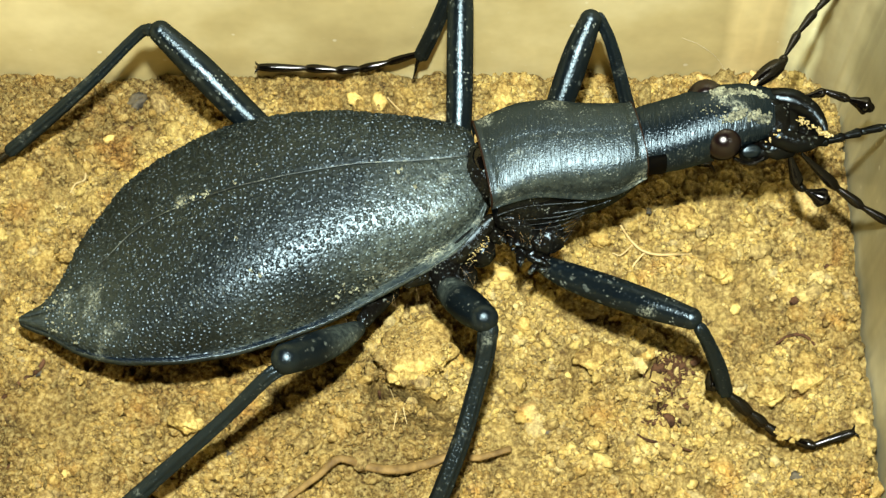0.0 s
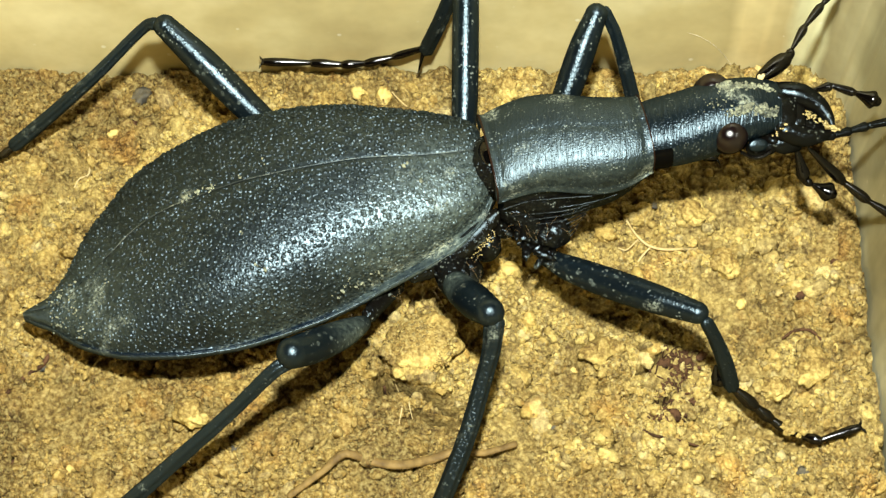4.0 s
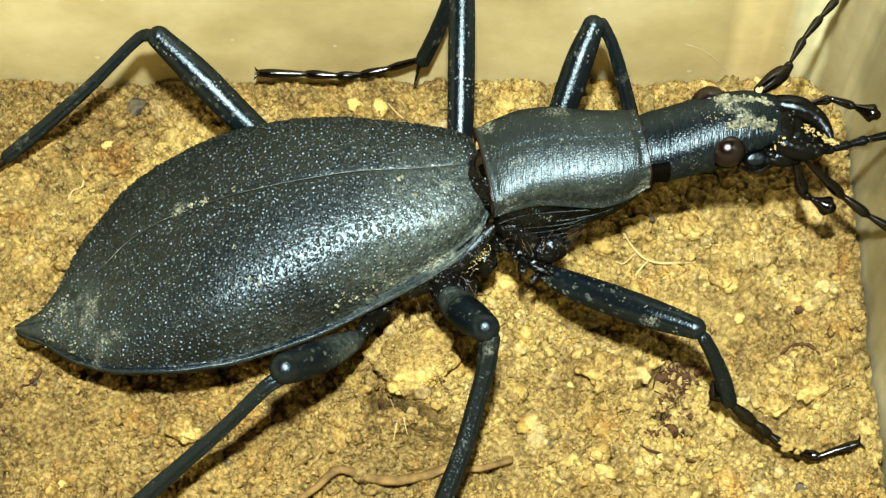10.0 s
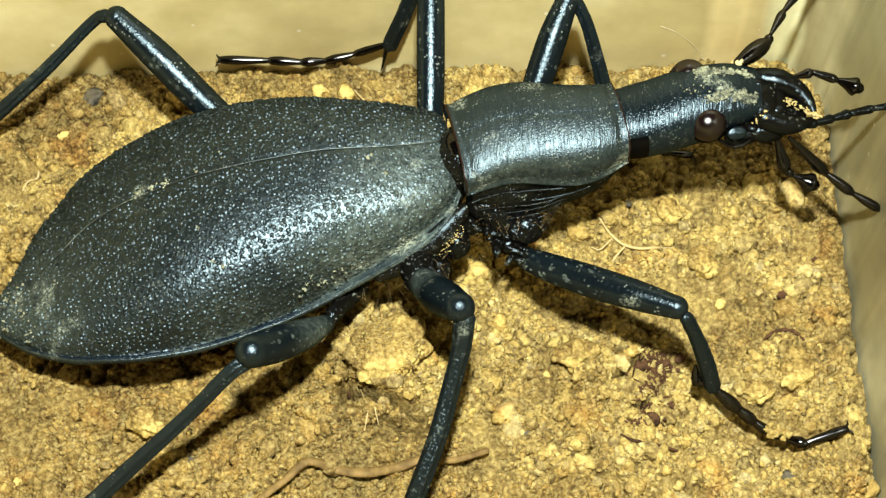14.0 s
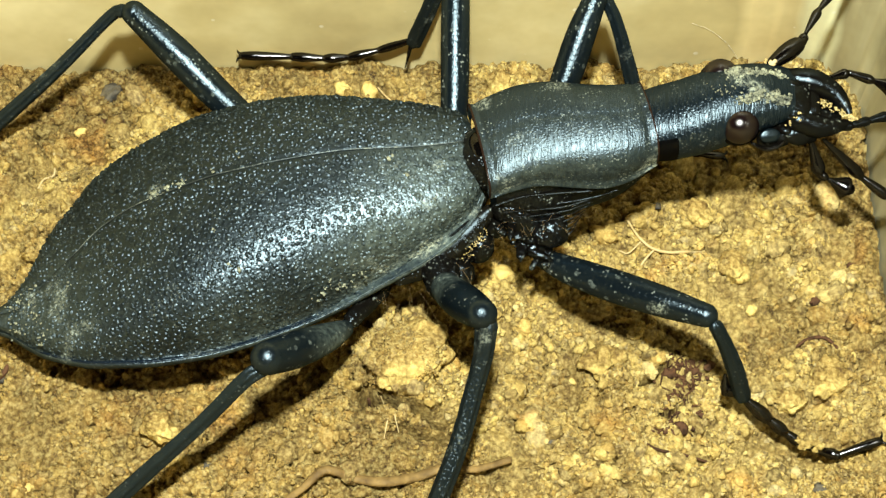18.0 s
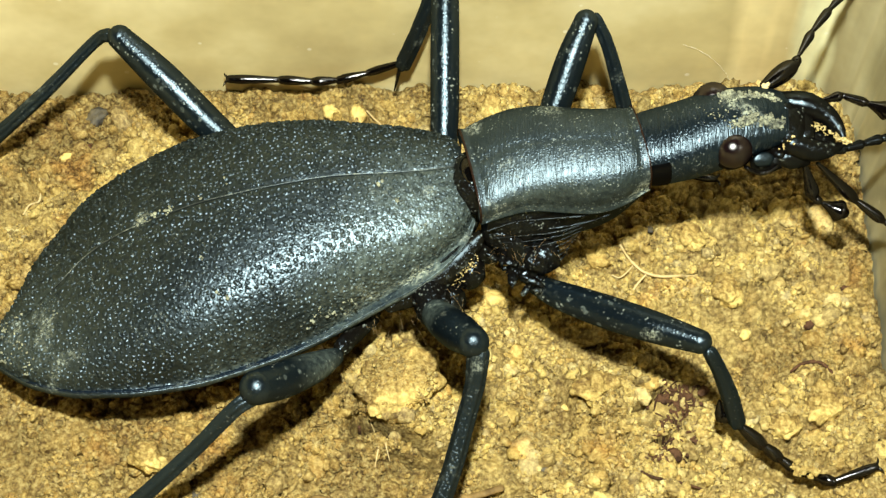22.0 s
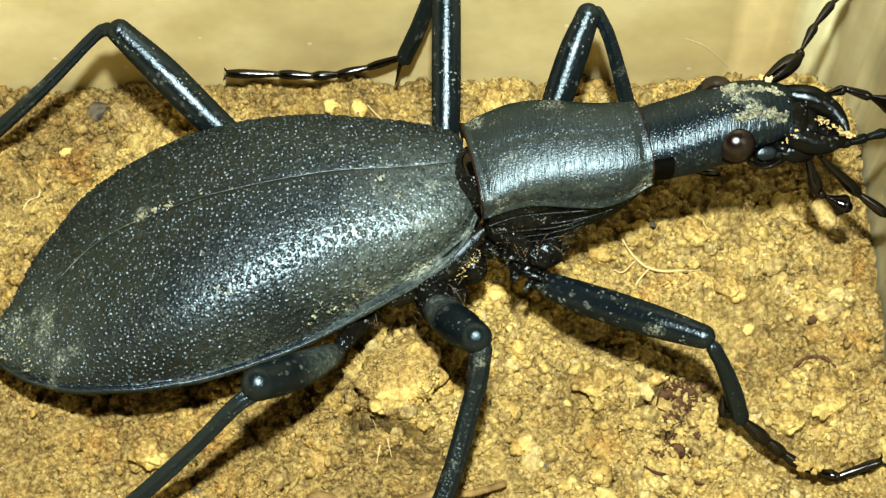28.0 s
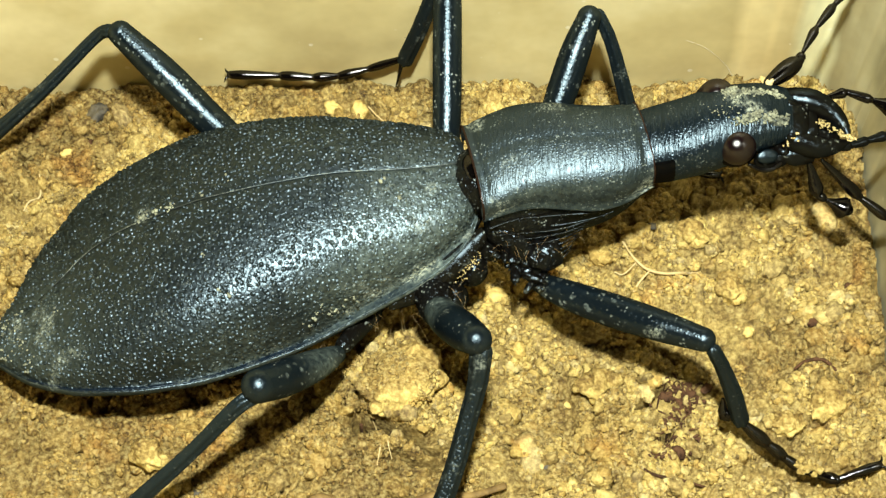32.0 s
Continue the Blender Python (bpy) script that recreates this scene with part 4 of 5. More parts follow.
for k in range(7):
    u = k / 6
    part("fold", tube([(3.3 + 0.25 * k, -3.0 - 0.10 * k, 8.3 - 0.34 * k, 0.025), (4.9 + 0.18 * k, -2.75 - 0.16 * k, 8.1 - 0.30 * k, 0.035), (6.5 + 0.05 * k, -2.55 - 0.12 * k, 8.1 - 0.26 * k, 0.035), (7.9 - 0.12 * k, -2.25 - 0.10 * k, 8.4 - 0.22 * k, 0.02)], 5, 6, 1.0, 0.12, seed=k), M_PLATE, under)
fuzz("hairs", [(4.2, -3.0, 7.8), (5.4, -3.0, 7.4), (6.6, -2.8, 7.4)], 40, 0.55, (0.3, 0.8), 0.006, GOLDEN, under, "fine golden hairs", 21)

# head: a long neck widening to the eyes, then the mouth
HD_W = [(34.9, 1.74), (36.2, 1.96), (37.5, 2.01), (38.6, 2.02), (39.6, 2.01), (40.6, 1.87), (41.6, 1.74), (42.3, 1.62), (42.8, 1.46), (43.5, 1.15), (44.0, 0.6)]
HD_MID = [(34.9, 0.58), (37.5, 0.43), (39.6, 0.51), (42.7, 0.50), (44.0, 0.45)]
HD_TOP = [(34.9, 11.3), (36.5, 11.75), (38.5, 12.25), (40, 12.45), (41.5, 12.3), (42.6, 11.85), (43.4, 11.45), (44.0, 11.0)]
HD_LOW = [(34.9, 8.6), (37, 8.7), (39, 8.9), (41, 9.6), (42.7, 10.3), (44.0, 10.6)]
rings = []
for k in range(57):
    s = 34.9 + 9.1 * k / 56
    w, mid, top, low = curve(s, HD_W), curve(s, HD_MID), curve(s, HD_TOP), curve(s, HD_LOW)
    c, h = (top + low) / 2, (top - low) / 2
    furrow = 0.10 * math.exp(-(((s - 41.0) / 1.2) ** 2))
    ring = []
    for n in range(40):
        a = 2 * math.pi * n / 40
        y, z = math.cos(a), math.sin(a)
        dent = furrow * math.exp(-(((abs(y) - 0.5) / 0.18) ** 2)) if z > 0 else 0
        ring.append(body(s, mid + w * math.copysign(abs(y) ** 0.92, y), c + h * math.copysign(abs(z) ** 0.85, z) - dent))
    rings.append(ring)
head = part("head", skin(rings, closed=True, cap=True), M_HEAD, beetle, "long black head, dusty between the eyes")


def neck_patch(s0, s1, grow, a0, a1):
    out = []
    for k in range(7):
        s = s0 + (s1 - s0) * k / 6
        w, mid, top, low = curve(s, HD_W) * grow, curve(s, HD_MID), curve(s, HD_TOP), curve(s, HD_LOW)
        c, h = (top + low) / 2, (top - low) / 2 * grow
        ring = []
        for n in range(21):
            a = radians(a0 + (a1 - a0) * n / 20)
            f = 1.0 - 0.03 * (k in (0, 6) or n in (0, 20))
            ring.append(body(s, mid + f * w * math.copysign(abs(math.cos(a)) ** 0.92, math.cos(a)), c + f * h * math.copysign(abs(math.sin(a)) ** 0.85, math.sin(a))))
        out.append(ring)
    return skin(out)


part("neck_band", neck_patch(35.2, 36.8, 1.012, 136, 300), M_NECK, head, "black patch on the lower side of the neck")
part("eye", ball((15.20, 0.37, 11.20), (0.97, 0.92, 0.98), (0, 0, 12), 4), M_EYE, head, "round dark brown eye")
part("eye", ball((14.40, 3.25, 11.20), (0.97, 0.92, 0.98), (0, 0, 12), 4), M_EYE, head, "round dark brown eye")
part("clypeus", ball((18.05, 2.30, 11.00), (1.15, 1.55, 0.62), (0, 14, 10), 3, 0.12), M_MOUTH, head, "glossy black forehead plate")
part("labrum", ball((18.91, 2.15, 10.90), (0.6, 1.1, 0.34), (0, 14, 10), 3, 0.15), M_MOUTH, head)
part("antenna_socket", ball((17.14, 0.40, 10.00), (0.95, 0.60, 0.45), (30, 0, 14), 3, 0.08), M_MOUTH, head)
part("mandible", tube([(18.20, 3.28, 10.90, 0.62), (19.23, 3.07, 10.90, 0.70), (20.19, 2.56, 10.80, 0.52), (20.76, 1.77, 10.70, 0.30), (20.99, 1.05, 10.60, 0.08)], 6, 14, 1.0, 0.02), M_MOUTH, head, "curved black jaw")
part("mandible", tube([(18.26, 1.05, 10.60, 0.66), (19.22, 0.81, 10.40, 0.62), (20.20, 0.87, 10.30, 0.42), (20.96, 1.15, 10.30, 0.12)], 6, 14, 1.0, 0.02), M_MOUTH, head, "curved black jaw")
bm = bmesh.new()
dice = random.Random(12)
for k in range(70):
    u = dice.random()
    p = Vector((19.14, 2.09, 11.00)).lerp(Vector((21.12, 1.03, 10.70)), u) + Vector((dice.gauss(0, 0.12), dice.gauss(0, 0.16) * (1.2 - u), dice.gauss(0, 0.08)))
    r = dice.uniform(0.028, 0.075) * (0.75 + 0.6 * u)
    ball(p, (r * 1.5, r, r * 0.7), (0, dice.uniform(-30, 30), dice.uniform(0, 180)), 1, 0.5, bm, seed=k)
part("mud_crust", bm, M_AMBER, head, "golden mud stuck between the jaws")
lumps("mud_crust", [(14.62, 2.82, 12.26), (14.95, 2.77, 12.32), (15.5, 2.85, 12.32), (16.21, 2.87, 12.24), (16.93, 2.89, 12.0), (17.26, 2.84, 11.84)], 420, 0.13, (0.02, 0.10), M_CRUST, head, "grey-green mud dried on the brow", 51, 0.22)
lumps("mud_crust", [(15.06, 1.2, 12.34), (15.57, 1.4, 12.37), (16.08, 1.61, 12.34), (16.54, 1.53, 12.24), (16.97, 1.56, 12.07), (17.51, 1.51, 11.8)], 420, 0.16, (0.02, 0.10), M_CRUST, head, "grey-green mud dried on the brow", 53, 0.22)
lumps("mud_crust", [(14.9, 1.9, 12.42), (15.4, 2.2, 12.40), (14.3, 1.9, 12.37), (14.0, 1.6, 12.3)], 60, 0.30, (0.02, 0.07), M_CRUST, head, "grey-green mud dried on the brow", 57, 0.5)
lumps("mud_clots", [(17.9, 0.9, 11.2), (17.7, 0.5, 11.0), (18.1, 1.2, 11.4)], 16, 0.18, (0.03, 0.09), M_AMBER, head, "golden mud by the mouth", 59)
part("cheek_plate", ball((16.80, 0.10, 10.66), (0.56, 0.36, 0.16), (40, 8, 8), 3, 0.16), M_KNEE, head, "polished grey-black cheek plate")
part("cheek_rim", tube([(15.9, -0.2, 10.4, 0.10), (16.5, -0.42, 10.25, 0.13), (17.0, -0.36, 10.2, 0.13), (17.5, -0.05, 10.25, 0.10)], 5, 10), M_GLOSS, head)
part("mouth_base", ball((18.39, 0.95, 9.90), (1.2, 0.9, 0.7), (0, 10, 10), 3, 0.12), M_MOUTH, head)
part("maxilla", ball((19.77, 1.74, 10.00), (1.15, 0.75, 0.40), (0, 10, 5), 3, 0.25), M_MOUTH, head)
part("eye_socket", ball((15.15, 0.69, 10.75), (1.22, 1.12, 0.86), (0, 0, 12), 4, 0.04), M_NECK, head)
part("eye_socket", ball((14.51, 3.23, 10.75), (1.22, 1.12, 0.86), (0, 0, 12), 4, 0.04), M_NECK, head)
for k, (p, r) in enumerate((((18.05, 2.58, 11.50), 0.30), ((18.22, 1.57, 11.30), 0.26), ((17.84, 1.11, 11.00), 0.28), ((18.66, 1.30, 10.90), 0.24), ((17.57, 0.62, 10.50), 0.34))):
    part("mouth_plate", ball(p, (r * 1.4, r, r * 0.6), (0, 15, 30 * k), 2, 0.3, seed=k + 3), M_MOUTH, head)


def jointed(name, points, mat, parent, label, waist=0.5, sides=12):
    """A chain of swollen joints through (x, y, z, radius), a mesh for each: the first carries the others."""
    first = None
    for n, (a, b) in enumerate(zip(points, points[1:])):
        a, b = np.array(a, float), np.array(b, float)
        ra, rb = a[3], b[3]
        knots = [(*a[:3], ra * waist), (*(a + 0.45 * (b - a))[:3], 0.5 * (ra + rb) * 0.9), (*(a + 0.82 * (b - a))[:3], rb * 1.05), (*b[:3], rb * 0.62)]
        made = part(name if n == 0 else "segment", tube(knots, 4, sides, seed=n), mat, first or parent, label if n == 0 else "")
        first = first or made
    return first


jointed("antenna", [(17.13, 3.99, 11.40, 0.66), (18.76, 5.34, 11.30, 0.42), (18.97, 5.84, 11.20, 0.18), (19.88, 7.50, 11.00, 0.24), (21.01, 9.10, 10.70, 0.24), (22.08, 10.50, 10.40, 0.24), (23.61, 12.37, 10.00, 0.22), (25.57, 14.40, 9.30, 0.20)], M_SCAPE, beetle, "jointed black feeler, pale at its base")
part("antenna_collar", ball((17.09, 3.87, 11.60), (0.27, 0.17, 0.16), (0, 0, 40), 3, 0.6), M_ROOT, head, "pale collar at the feeler's base")
jointed("antenna", [(19.86, 0.81, 9.00, 0.22), (22.06, -0.25, 7.00, 0.32), (23.56, -1.04, 6.20, 0.28), (25.12, -1.68, 5.50, 0.26), (26.71, -2.54, 4.80, 0.22)], M_SCAPE, beetle, "jointed glossy black feeler")
jointed("palp", [(19.98, 3.64, 10.40, 0.16), (21.19, 4.00, 10.40, 0.26), (22.50, 3.62, 10.20, 0.24), (23.62, 3.23, 10.00, 0.50)], M_SCAPE, beetle, "black mouth feeler with a club end", 0.6)
jointed("palp", [(19.09, 0.59, 9.40, 0.22), (19.71, -0.58, 7.90, 0.36), (20.14, -0.76, 7.70, 0.18), (21.29, -1.01, 7.10, 0.55)], M_GLOSS, beetle, "glossy black mouth feeler with a club end", 0.6)
jointed("palp", [(20.07, 0.89, 10.00, 0.20), (21.22, 1.16, 9.90, 0.26), (22.13, 1.50, 9.80, 0.24), (23.11, 1.84, 9.70, 0.26), (24.44, 2.21, 9.60, 0.22), (25.57, 2.45, 9.50, 0.20)], M_MOUTH, beetle, "mud-crusted black mouth feeler", 0.7)


def build_leg(label, base, femur, tibia, tarsus, spur=None, claw=0.5):
    """base: coxa and trochanter; femur, tibia: rounded limbs; tarsus: joint after joint to the claws."""
    leg = part("leg", tube(base, 4, 14, 1.0, 0.06), M_UNDER, beetle, label)
    part("femur", tube(femur, 6, 18), M_LEG, leg, "smooth blue-black thigh")
    part("knee", ball(femur[-1][:3], [femur[-1][3]] * 3, (0, 0, 0), 4), M_KNEE, leg)
    part("tibia", tube(tibia, 6, 36, 1.0, 0.02, ribs=6), M_TIBIA, leg, "bristly black shin")
    for n, (a, b) in enumerate(zip(tarsus, tarsus[1:])):
        a, b = np.array(a), np.array(b)
        part("tarsal_joint", tube([(*a[:3], a[3] * 0.55), (*(a + 0.7 * (b - a))[:3], b[3]), (*b[:3], b[3] * 0.85)], 3, 10), M_SCAPE, leg)
    e, d = np.array(tarsus[-1][:3]), np.array(tarsus[-1][:3]) - np.array(tarsus[-2][:3])
    d = d / np.linalg.norm(d)
    w = np.array([-d[1], d[0], 0])
    for k in (1, -1):
        part("claw", tube([(*e, 0.10), (*(e + claw * (0.5 * d + 0.45 * k * w)), 0.07), (*(e + claw * (0.7 * d + 0.9 * k * w) - [0, 0, 0.15 * claw]), 0.02)], 4, 8), M_GLOSS, leg)
    if spur:
        part("spur", tube(spur, 3, 8), M_GLOSS, leg)
    # stiff hairs along the shin
    bm = bmesh.new()
    r = random.Random(len(label))
    for _ in range(110):
        n = r.randrange(len(tibia) - 1)
        q = np.array(tibia[n]) + r.random() * (np.array(tibia[n + 1]) - np.array(tibia[n]))
        out = Vector((r.uniform(-1, 1), r.uniform(-1, 1), r.uniform(-1, 1))).normalized()
        p = Vector(q[:3])
        tip = p + out * (q[3] + r.uniform(0.06, 0.2))
        tube([(*(p + out * q[3] * 0.7), 0.012), (*tip, 0.005)], 1, 4, bm=bm)
    part("bristles", bm, M_SCAPE, leg)
    return leg


# the legs of the right side, then those of the left
build_leg("black right hind leg with a high knee",
          [(-3.12, -4.99, 3.60, 0.6), (-4.47, -7.26, 4.60, 0.45)],
          [(-4.81, -8.27, 5.60, 0.5), (-5.76, -9.46, 7.00, 0.80), (-7.05, -10.87, 8.80, 0.92), (-8.17, -11.85, 10.10, 0.84)],
          [(-8.44, -12.15, 9.60, 0.42), (-9.31, -12.66, 9.30, 0.40), (-11.51, -13.98, 7.20, 0.38), (-14.04, -15.46, 5.20, 0.42), (-16.94, -17.21, 3.00, 0.46), (-18.61, -18.12, 1.60, 0.48)],
          [(-18.62, -18.16, 1.50, 0.4), (-20.20, -18.80, 0.90, 0.3), (-21.45, -19.24, 0.60, 0.28), (-22.50, -19.63, 0.50, 0.26), (-23.71, -20.04, 0.40, 0.24)])
build_leg("black right middle leg with a high glossy knee",
          [(0.05, -4.71, 5.40, 1.1), (0.21, -5.92, 5.80, 0.85)],
          [(0.36, -6.08, 6.00, 0.8), (0.82, -7.16, 7.20, 0.92), (1.49, -8.47, 8.80, 0.95), (2.11, -9.60, 10.20, 0.78)],
          [(2.34, -10.05, 9.85, 0.52), (2.19, -11.10, 8.60, 0.46), (1.72, -12.46, 7.20, 0.44), (0.95, -14.64, 5.40, 0.46), (-0.10, -16.87, 3.60, 0.48), (-0.80, -18.02, 1.80, 0.48)],
          [(-0.80, -18.09, 1.70, 0.4), (-1.17, -18.76, 1.10, 0.3), (-1.42, -19.30, 0.80, 0.28), (-1.63, -19.87, 0.70, 0.26), (-1.96, -20.66, 0.60, 0.24)])
build_leg("black right front leg reaching forward over the soil",
          [(3.63, -2.04, 7.40, 1.0), (4.42, -2.68, 6.80, 0.95), (5.00, -3.40, 6.00, 0.72), (5.58, -4.11, 5.30, 0.46)],
          [(5.46, -4.06, 5.20, 0.5), (6.76, -4.99, 5.70, 0.74), (8.99, -6.31, 6.50, 0.86), (11.31, -7.58, 7.30, 0.80), (13.30, -8.62, 7.90, 0.61)],
          [(13.79, -9.10, 7.70, 0.34), (14.42, -9.49, 6.30, 0.36), (15.11, -10.07, 4.50, 0.42), (15.69, -10.71, 2.60, 0.42)],
          [(15.79, -10.73, 2.30, 0.36), (17.06, -11.46, 1.40, 0.38), (17.99, -11.97, 0.80, 0.34), (18.78, -12.42, 0.40, 0.28), (19.67, -12.75, 0.20, 0.22), (20.73, -13.18, 0.45, 0.30), (22.90, -12.54, 0.80, 0.27)],
          [(15.49, -10.39, 2.80, 0.2), (14.92, -10.37, 2.40, 0.34), (14.79, -9.81, 3.20, 0.1)])
build_leg("black left hind leg stretched backward",
          [(-8.75, 3.94, 4.60, 1.0), (-10.42, 4.88, 4.60, 0.8)],
          [(-10.23, 4.45, 4.70, 0.75), (-12.00, 5.81, 5.60, 0.88), (-14.24, 7.71, 6.90, 0.88), (-16.42, 9.47, 8.00, 0.68)],
          [(-17.05, 9.78, 7.80, 0.36), (-17.92, 9.74, 7.20, 0.32), (-20.76, 8.06, 5.00, 0.36), (-23.71, 6.67, 2.70, 0.40), (-26.15, 5.60, 0.90, 0.42)],
          [(-26.15, 5.52, 0.90, 0.32), (-27.08, 5.15, 0.30, 0.26), (-28.82, 4.93, 0.00, 0.26), (-30.20, 4.87, -0.10, 0.24), (-31.92, 4.85, -0.20, 0.22)])
build_leg("black left middle leg with its foot by the box wall",
          [(0.06, 1.86, 6.40, 1.0), (0.76, 3.13, 6.40, 0.8)],
          [(0.83, 3.43, 6.20, 0.70), (0.89, 5.50, 7.10, 0.76), (0.93, 8.45, 8.40, 0.77), (0.96, 10.85, 9.40, 0.74), (0.96, 12.62, 10.20, 0.62)],
          [(0.77, 12.99, 10.00, 0.36), (0.22, 12.49, 7.20, 0.40), (-0.55, 12.18, 4.20, 0.44), (-1.39, 12.00, 1.40, 0.46)],
          [(-1.46, 12.33, 1.00, 0.30), (-3.42, 12.17, 0.20, 0.24), (-5.17, 11.86, -0.10, 0.27), (-6.57, 11.78, -0.10, 0.28), (-8.49, 11.91, -0.10, 0.28), (-11.45, 11.93, 0.00, 0.27)],
          [(-1.60, 12.05, 1.00, 0.14), (-1.81, 11.46, 0.30, 0.08), (-1.96, 11.10, -0.10, 0.03)])
build_leg("black left front leg bent at the knee",
          [(5.41, 1.57, 7.60, 1.0), (5.95, 3.42, 7.20, 0.8)],
          [(6.33, 4.49, 6.60, 0.72), (6.96, 6.00, 7.50, 0.82), (7.68, 7.77, 8.60, 0.80), (8.38, 9.27, 9.50, 0.64)],
          [(8.91, 9.55, 9.30, 0.34), (9.55, 8.77, 8.20, 0.36), (10.15, 7.67, 6.60, 0.40), (10.78, 6.32, 4.70, 0.44), (11.37, 5.31, 2.80, 0.46)],
          [(11.41, 5.46, 2.40, 0.3), (12.53, 5.43, 1.20, 0.28), (13.61, 5.24, 0.50, 0.26), (14.65, 5.13, 0.20, 0.24), (16.03, 5.08, 0.00, 0.24)])


# ---- loose things on the soil ----
def on_soil(x, y, up=0.0):
    return (x, y, level_at(x, y) + up)


def strand(name, points, radius, mat, label, category, group="", lift=0.1, flat=1.0):
    """A root, stem or twig lying on the soil through (x, y)."""
    x0, y0 = points[0]
    base = on_soil(x0, y0)
    top = thing(name, base, label, category, group)
    pts = []
    n = len(points)
    for k, (x, y) in enumerate(points):
        u = k / max(n - 1, 1)
        r = radius * (0.55 + 0.45 * math.sin(math.pi * min(max(u, 0.12), 0.88)))
        pts.append((x - base[0], y - base[1], level_at(x, y) + lift - base[2], r))
    part("stalk", tube(pts, 5, 8, flat, 0.08), mat, top)
    return top


def flake(name, at, size, mat, label, category, group="", seed=0, flat=0.45, detail=2, rough=0.6, sink=0.2):
    """A rough fragment lying on the soil."""
    x, y = at
    top = tagged(part(name, ball((0, 0, 0), (size, size * 0.75, size * flat), (0, 0, 40 * seed), detail, rough, seed=seed), mat, None), label, category, group)
    top.location = [c * MM for c in on_soil(x, y, size * (flat - sink))]
    return top


strand("dry_stem", [(-8.89, -16.46), (-7.06, -15.27), (-5.83, -14.36), (-4.28, -14.58), (-2.73, -14.81), (-1.04, -14.31), (0.37, -13.84), (1.94, -13.73), (3.69, -13.13)], 0.18, M_STEM, "curved dry brown stem lying on the soil", "stem", lift=0.62, flat=1.6)
FIBRES = "pale root fibres on the soil"
strand("root_fibre", [(10.48, 0.62), (10.92, 0.10), (11.4, -0.6), (11.88, -0.95), (12.7, -1.05), (13.57, -1.21), (14.1, -0.9), (14.59, -0.70)], 0.085, M_ROOT, "forked pale root fibre on yellow soil", "root", FIBRES, 0.32)
strand("root_fibre", [(11.88, -0.95), (11.3, -1.5), (10.89, -2.15), (10.7, -2.6)], 0.07, M_ROOT, "thin pale root fibre on yellow soil", "root", FIBRES, 0.30)
strand("root_fibre", [(11.2, -0.35), (10.5, -0.9), (10.0, -0.85)], 0.045, M_ROOT, "thin pale root fibre on yellow soil", "root", FIBRES, 0.25)
strand("root_fibre", [(-3.12, -9.76), (-2.73, -10.51), (-2.66, -11.54), (-2.84, -12.57)], 0.042, M_ROOT, "thin pale root fibre beside a soil clod", "root", FIBRES, 0.25)
strand("root_fibre", [(-1.72, -9.76), (-2.10, -10.61), (-2.28, -11.44), (-2.09, -12.17)], 0.035, M_ROOT, "thin pale root fibre beside a soil clod", "root", FIBRES, 0.22)
strand("root_fibre", [(-22.20, 6.25), (-22.22, 5.27), (-22.65, 4.61), (-22.82, 3.80)], 0.06, M_ROOT, "thin pale root fibre on dark soil", "root", FIBRES, 0.2)
strand("root_fibre", [(-3.54, 10.23), (-3.12, 9.55), (-2.63, 9.00)], 0.06, M_ROOT, "thin pale root fibre behind the beetle", "root", FIBRES, 0.2)
strand("root_fibre", [(5.10, -6.14), (5.60, -5.61), (5.69, -4.72)], 0.035, M_ROOT, "thin pale root fibre on yellow soil", "root", FIBRES, 0.2)
flake("soil_clod", (-1.5, -8.25), 2.15, M_CLOD, "broad crumbly clod of bright yellow soil", "soil clod", "soil clods", 91, 0.36, 5, 0.30, 0.31)
clod_top = level_at(-1.5, -8.25)
dice = random.Random(92)
bm = bmesh.new()
for k in range(420):
    a, u = dice.uniform(0, 6.283), math.sqrt(dice.random())
    r = dice.uniform(0.05, 0.15)
    ball((-1.5 + 1.95 * u * math.cos(a), -8.25 + 1.55 * u * math.sin(a), clod_top + 0.12 + 0.80 * math.sqrt(1 - 0.92 * u * u)), (r, r * 0.8, r * 0.7), (0, 0, 57 * a), 1, 0.6, bm, seed=k)
tagged(part("clod_grains", bm, M_CRUMB, None), "small yellow grains clinging to a soil clod", "soil crumbs", kind="stuff")
# dark strands added along the crack to stand for the shade inside it
strand("root_thread", [(-3.75, -9.5), (-3.5, -10.0), (-2.81, -10.25), (-2.1, -10.4)], 0.15, M_DEBRIS, "dark root strand laid in a clod's crack as its shade", "root", lift=0.30)
strand("root_thread", [(-2.0, -10.45), (-1.46, -10.62), (-0.7, -10.95), (0.1, -11.25)], 0.08, M_DEBRIS, "dark root strand laid in a clod's crack as its shade", "root", lift=0.25)
strand("root_thread", [(-23.04, -6.32), (-23.36, -7.83), (-24.40, -9.08), (-25.41, -9.90)], 0.16, M_DEBRIS, "brown root thread lying on the soil", "root", lift=0.03)
strand("root_thread", [(19.35, -6.56), (19.98, -6.07), (20.84, -5.86), (21.40, -6.14), (21.56, -6.56)], 0.11, M_DEBRIS, "arched reddish root thread on the soil", "root", lift=0.18)
strand("root_thread", [(10.80, -12.08), (11.47, -12.68), (12.72, -12.95), (14.04, -13.22)], 0.09, M_DEBRIS, "dark root thread pressed in the soil", "root", lift=0.08)


bm = bmesh.new()
dice = random.Random(77)
HEAP = [(12.70, -7.02), (13.47, -7.89), (13.25, -8.94), (12.71, -10.14), (12.02, -11.16), (12.79, -11.67)]
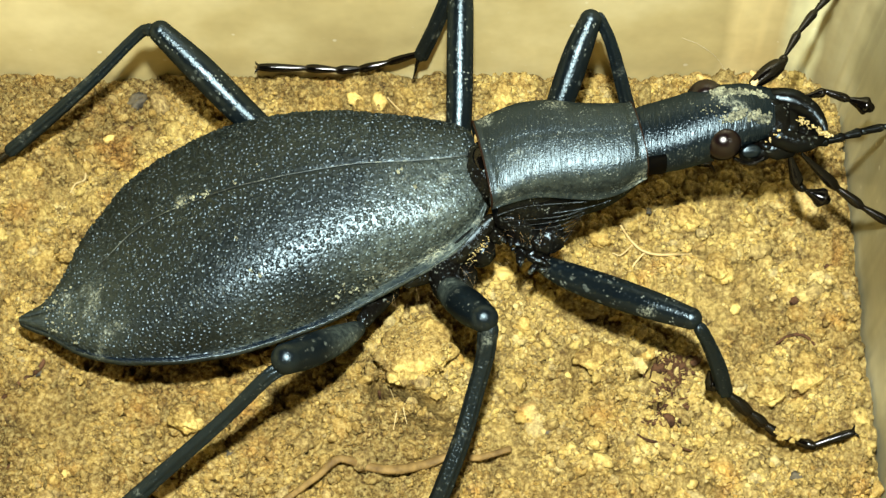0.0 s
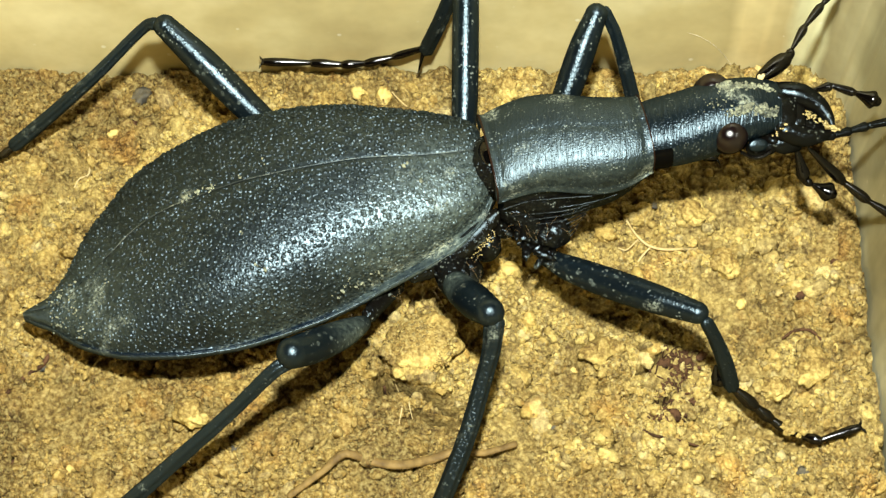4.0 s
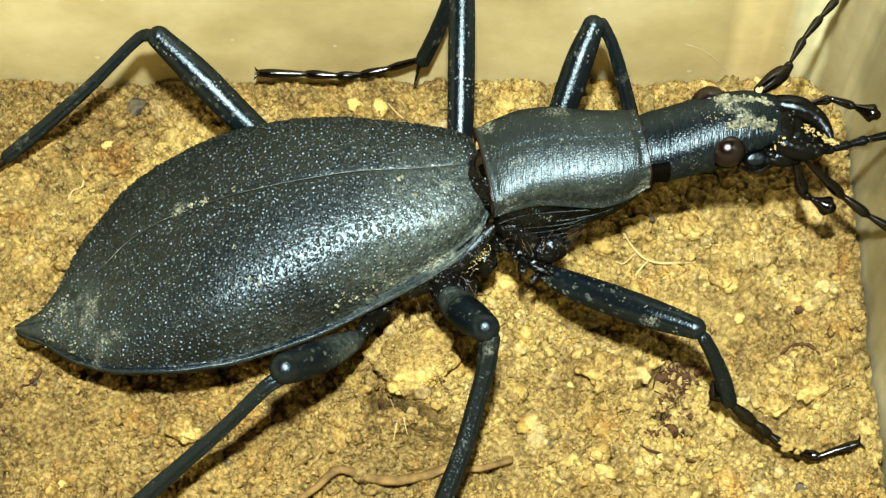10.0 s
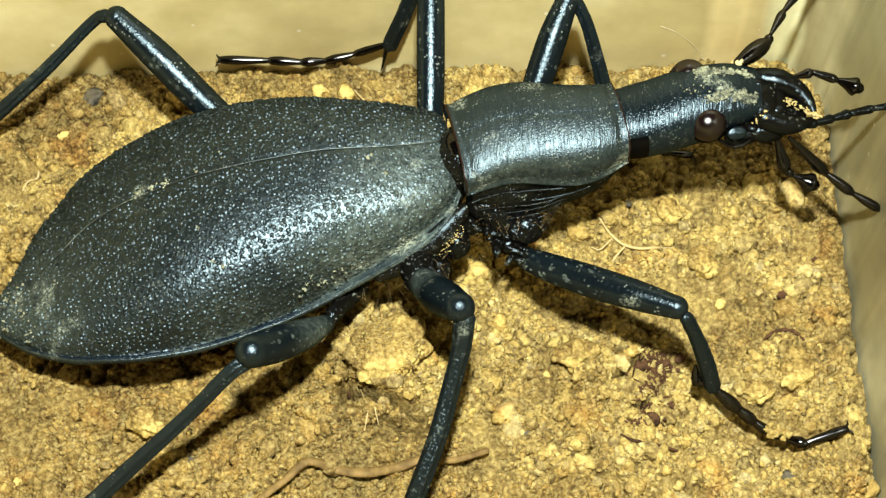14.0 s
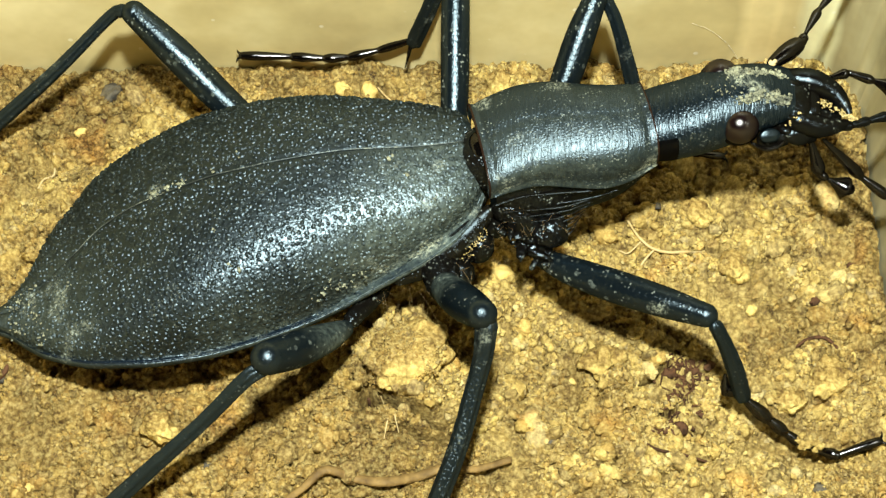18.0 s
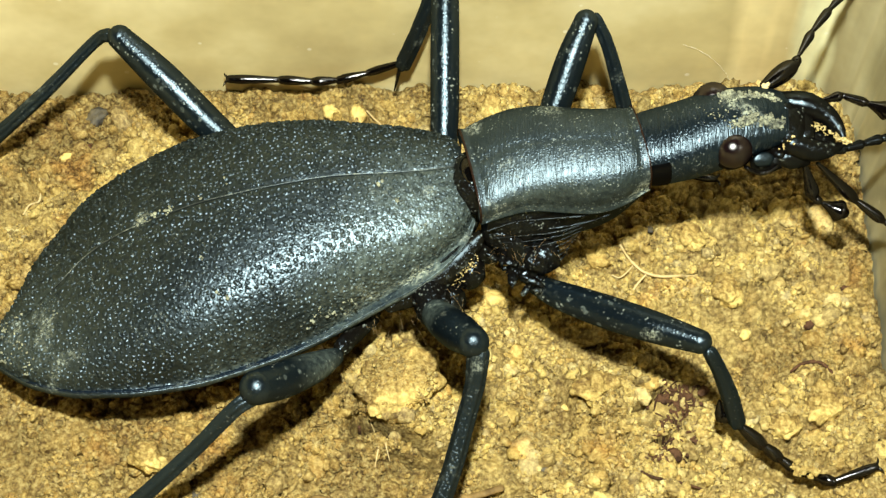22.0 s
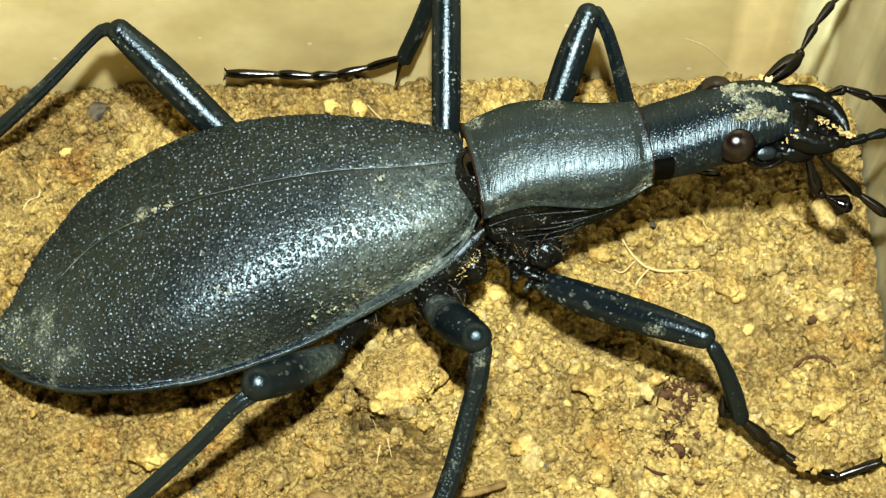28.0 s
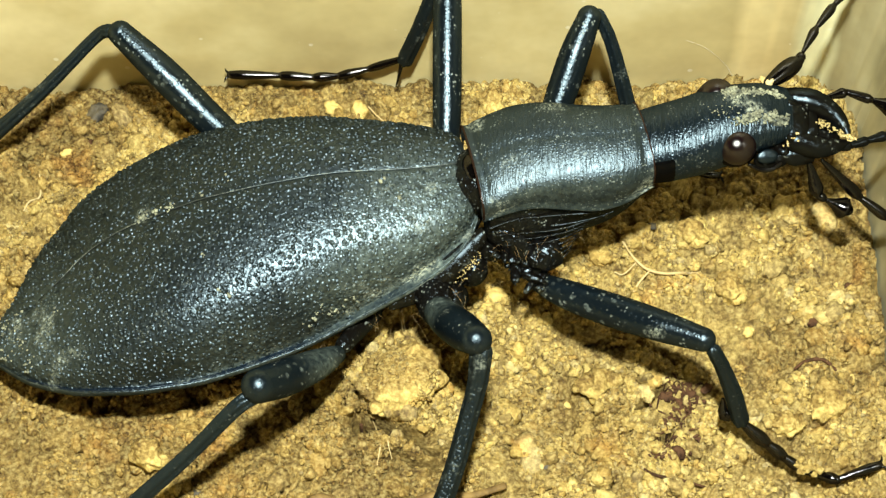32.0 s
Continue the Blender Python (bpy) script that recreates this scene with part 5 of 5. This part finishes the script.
for n in range(150):
    k = dice.randrange(len(HEAP) - 1)
    u = dice.random()
    x, y = (a + u * (c - a) for a, c in zip(HEAP[k], HEAP[k + 1]))
    x, y = x + dice.gauss(0, 0.45), y + dice.gauss(0, 0.35)
    turn, long = dice.uniform(0, 6.28), dice.uniform(0.2, 0.75)
    dx, dy = long * math.cos(turn), long * math.sin(turn)
    r = dice.uniform(0.025, 0.075)
    tube([(*on_soil(x, y, 0.03), r), (*on_soil(x + dx / 2, y + dy / 2, dice.uniform(0.05, 0.2)), r * 1.1), (*on_soil(x + dx, y + dy, 0.02), r * 0.6)], 2, 5, bm=bm)
tagged(part("plant_litter", bm, M_DEBRIS, None), "heap of red-brown rotten plant bits on yellow soil", "plant litter", kind="stuff")
DEBRIS = [(12.24, -7.27), (13.00, -7.55), (13.76, -7.89), (13.39, -8.66), (12.59, -9.28), (11.85, -10.04), (12.38, -10.86), (12.80, -11.40), (14.00, -10.45), (14.62, -7.55), (11.67, -8.24), (14.13, -9.28), (12.39, -8.07), (13.16, -8.24), (13.66, -7.27), (12.81, -8.66), (12.19, -9.63), (11.56, -10.65), (12.02, -11.67), (13.45, -11.16), (14.38, -8.38), (12.55, -10.17), (-19.91, 8.81), (-18.66, 8.30), (-24.55, -14.02), (-24.11, -15.28), (22.86, -1.46), (20.76, -3.57)]
for n, at in enumerate(DEBRIS):
    flake("plant_debris", at, 0.14 + 0.22 * ((n * 7) % 5) / 4, M_DEBRIS, "dark red-brown crumb of rotten plant", "debris", "dark plant debris", n + 1, 0.4, 3, 0.8)
for n, (at, size) in enumerate([((3.46, -2.45), 0.72), ((-20.93, 7.98), 0.36), ((-21.48, -14.52), 0.34), ((-4.02, 9.55), 0.62), ((-5.54, 9.79), 0.55), ((7.16, -8.07), 0.28), ((22.45, -6.84), 0.42), ((17.10, -4.29), 0.36), ((-24.38, -5.96), 0.3)]):
    flake("soil_pebble", at, size, M_QUARTZ, "bright yellow pebble among soil crumbs", "pebble", "bright yellow pebbles", n + 31, 0.65, 3, 0.42, 0.4)
for n, (at, size) in enumerate([((5.97, -11.94), 0.40), ((-12.22, -13.29), 0.34), ((-23.64, -8.25), 0.3), ((12.14, 1.88), 0.3), ((-19.36, 10.82), 0.75), ((8.05, -0.35), 0.3), ((19.68, -15.01), 0.4)]):
    flake("dark_grit", at, size, M_GRIT, "dark grey grit stone on the soil", "grit", "dark grit stones", n + 51, 0.5, 3, 0.5, 0.3)
for n, (at, size) in enumerate([((14.29, 1.32), 0.9), ((18.67, -9.62), 0.9), ((-7.89, 9.63), 0.9), ((3.53, 10.43), 0.9), ((4.92, 10.83), 0.8), ((-14.59, -11.68), 1.0), ((8.79, -7.55), 1.1), ((21.03, -8.24), 1.2), ((16.27, -1.82), 1.0)]):
    flake("soil_clod", at, size, M_CLOD, "rounded clod of yellow-brown soil", "soil clod", "soil clods", n + 71, 0.6, 4, 0.5, 0.32)


lumps("buried_foot_crumbs", [(18.83, -12.39, 0.6), (19.26, -12.56, 0.7), (19.73, -12.71, 0.6)], 34, 0.16, (0.07, 0.2), M_CLOD, None, "soil crumbs heaped over the front foot", 91, 0.8)["category"] = "soil crumbs"

PALE_HAIR = plain_material("pale_hair", (0.92, 0.88, 0.74), (0.84, 0.78, 0.60), 900, 0.5, 0.004)
hair = thing("hair", (14.63, 12.91, 1.76), "fine pale hair stuck to the plastic wall", "hair")
HAIR = [(14.63, 12.91, 1.76), (15.66, 12.88, 1.15), (16.79, 12.83, -0.09), (17.72, 12.83, -1.84), (18.14, 12.83, -3.36)]
part("strand", tube([(x - HAIR[0][0], y - HAIR[0][1], z - HAIR[0][2], 0.006) for x, y, z in HAIR], 6, 6), PALE_HAIR, hair)
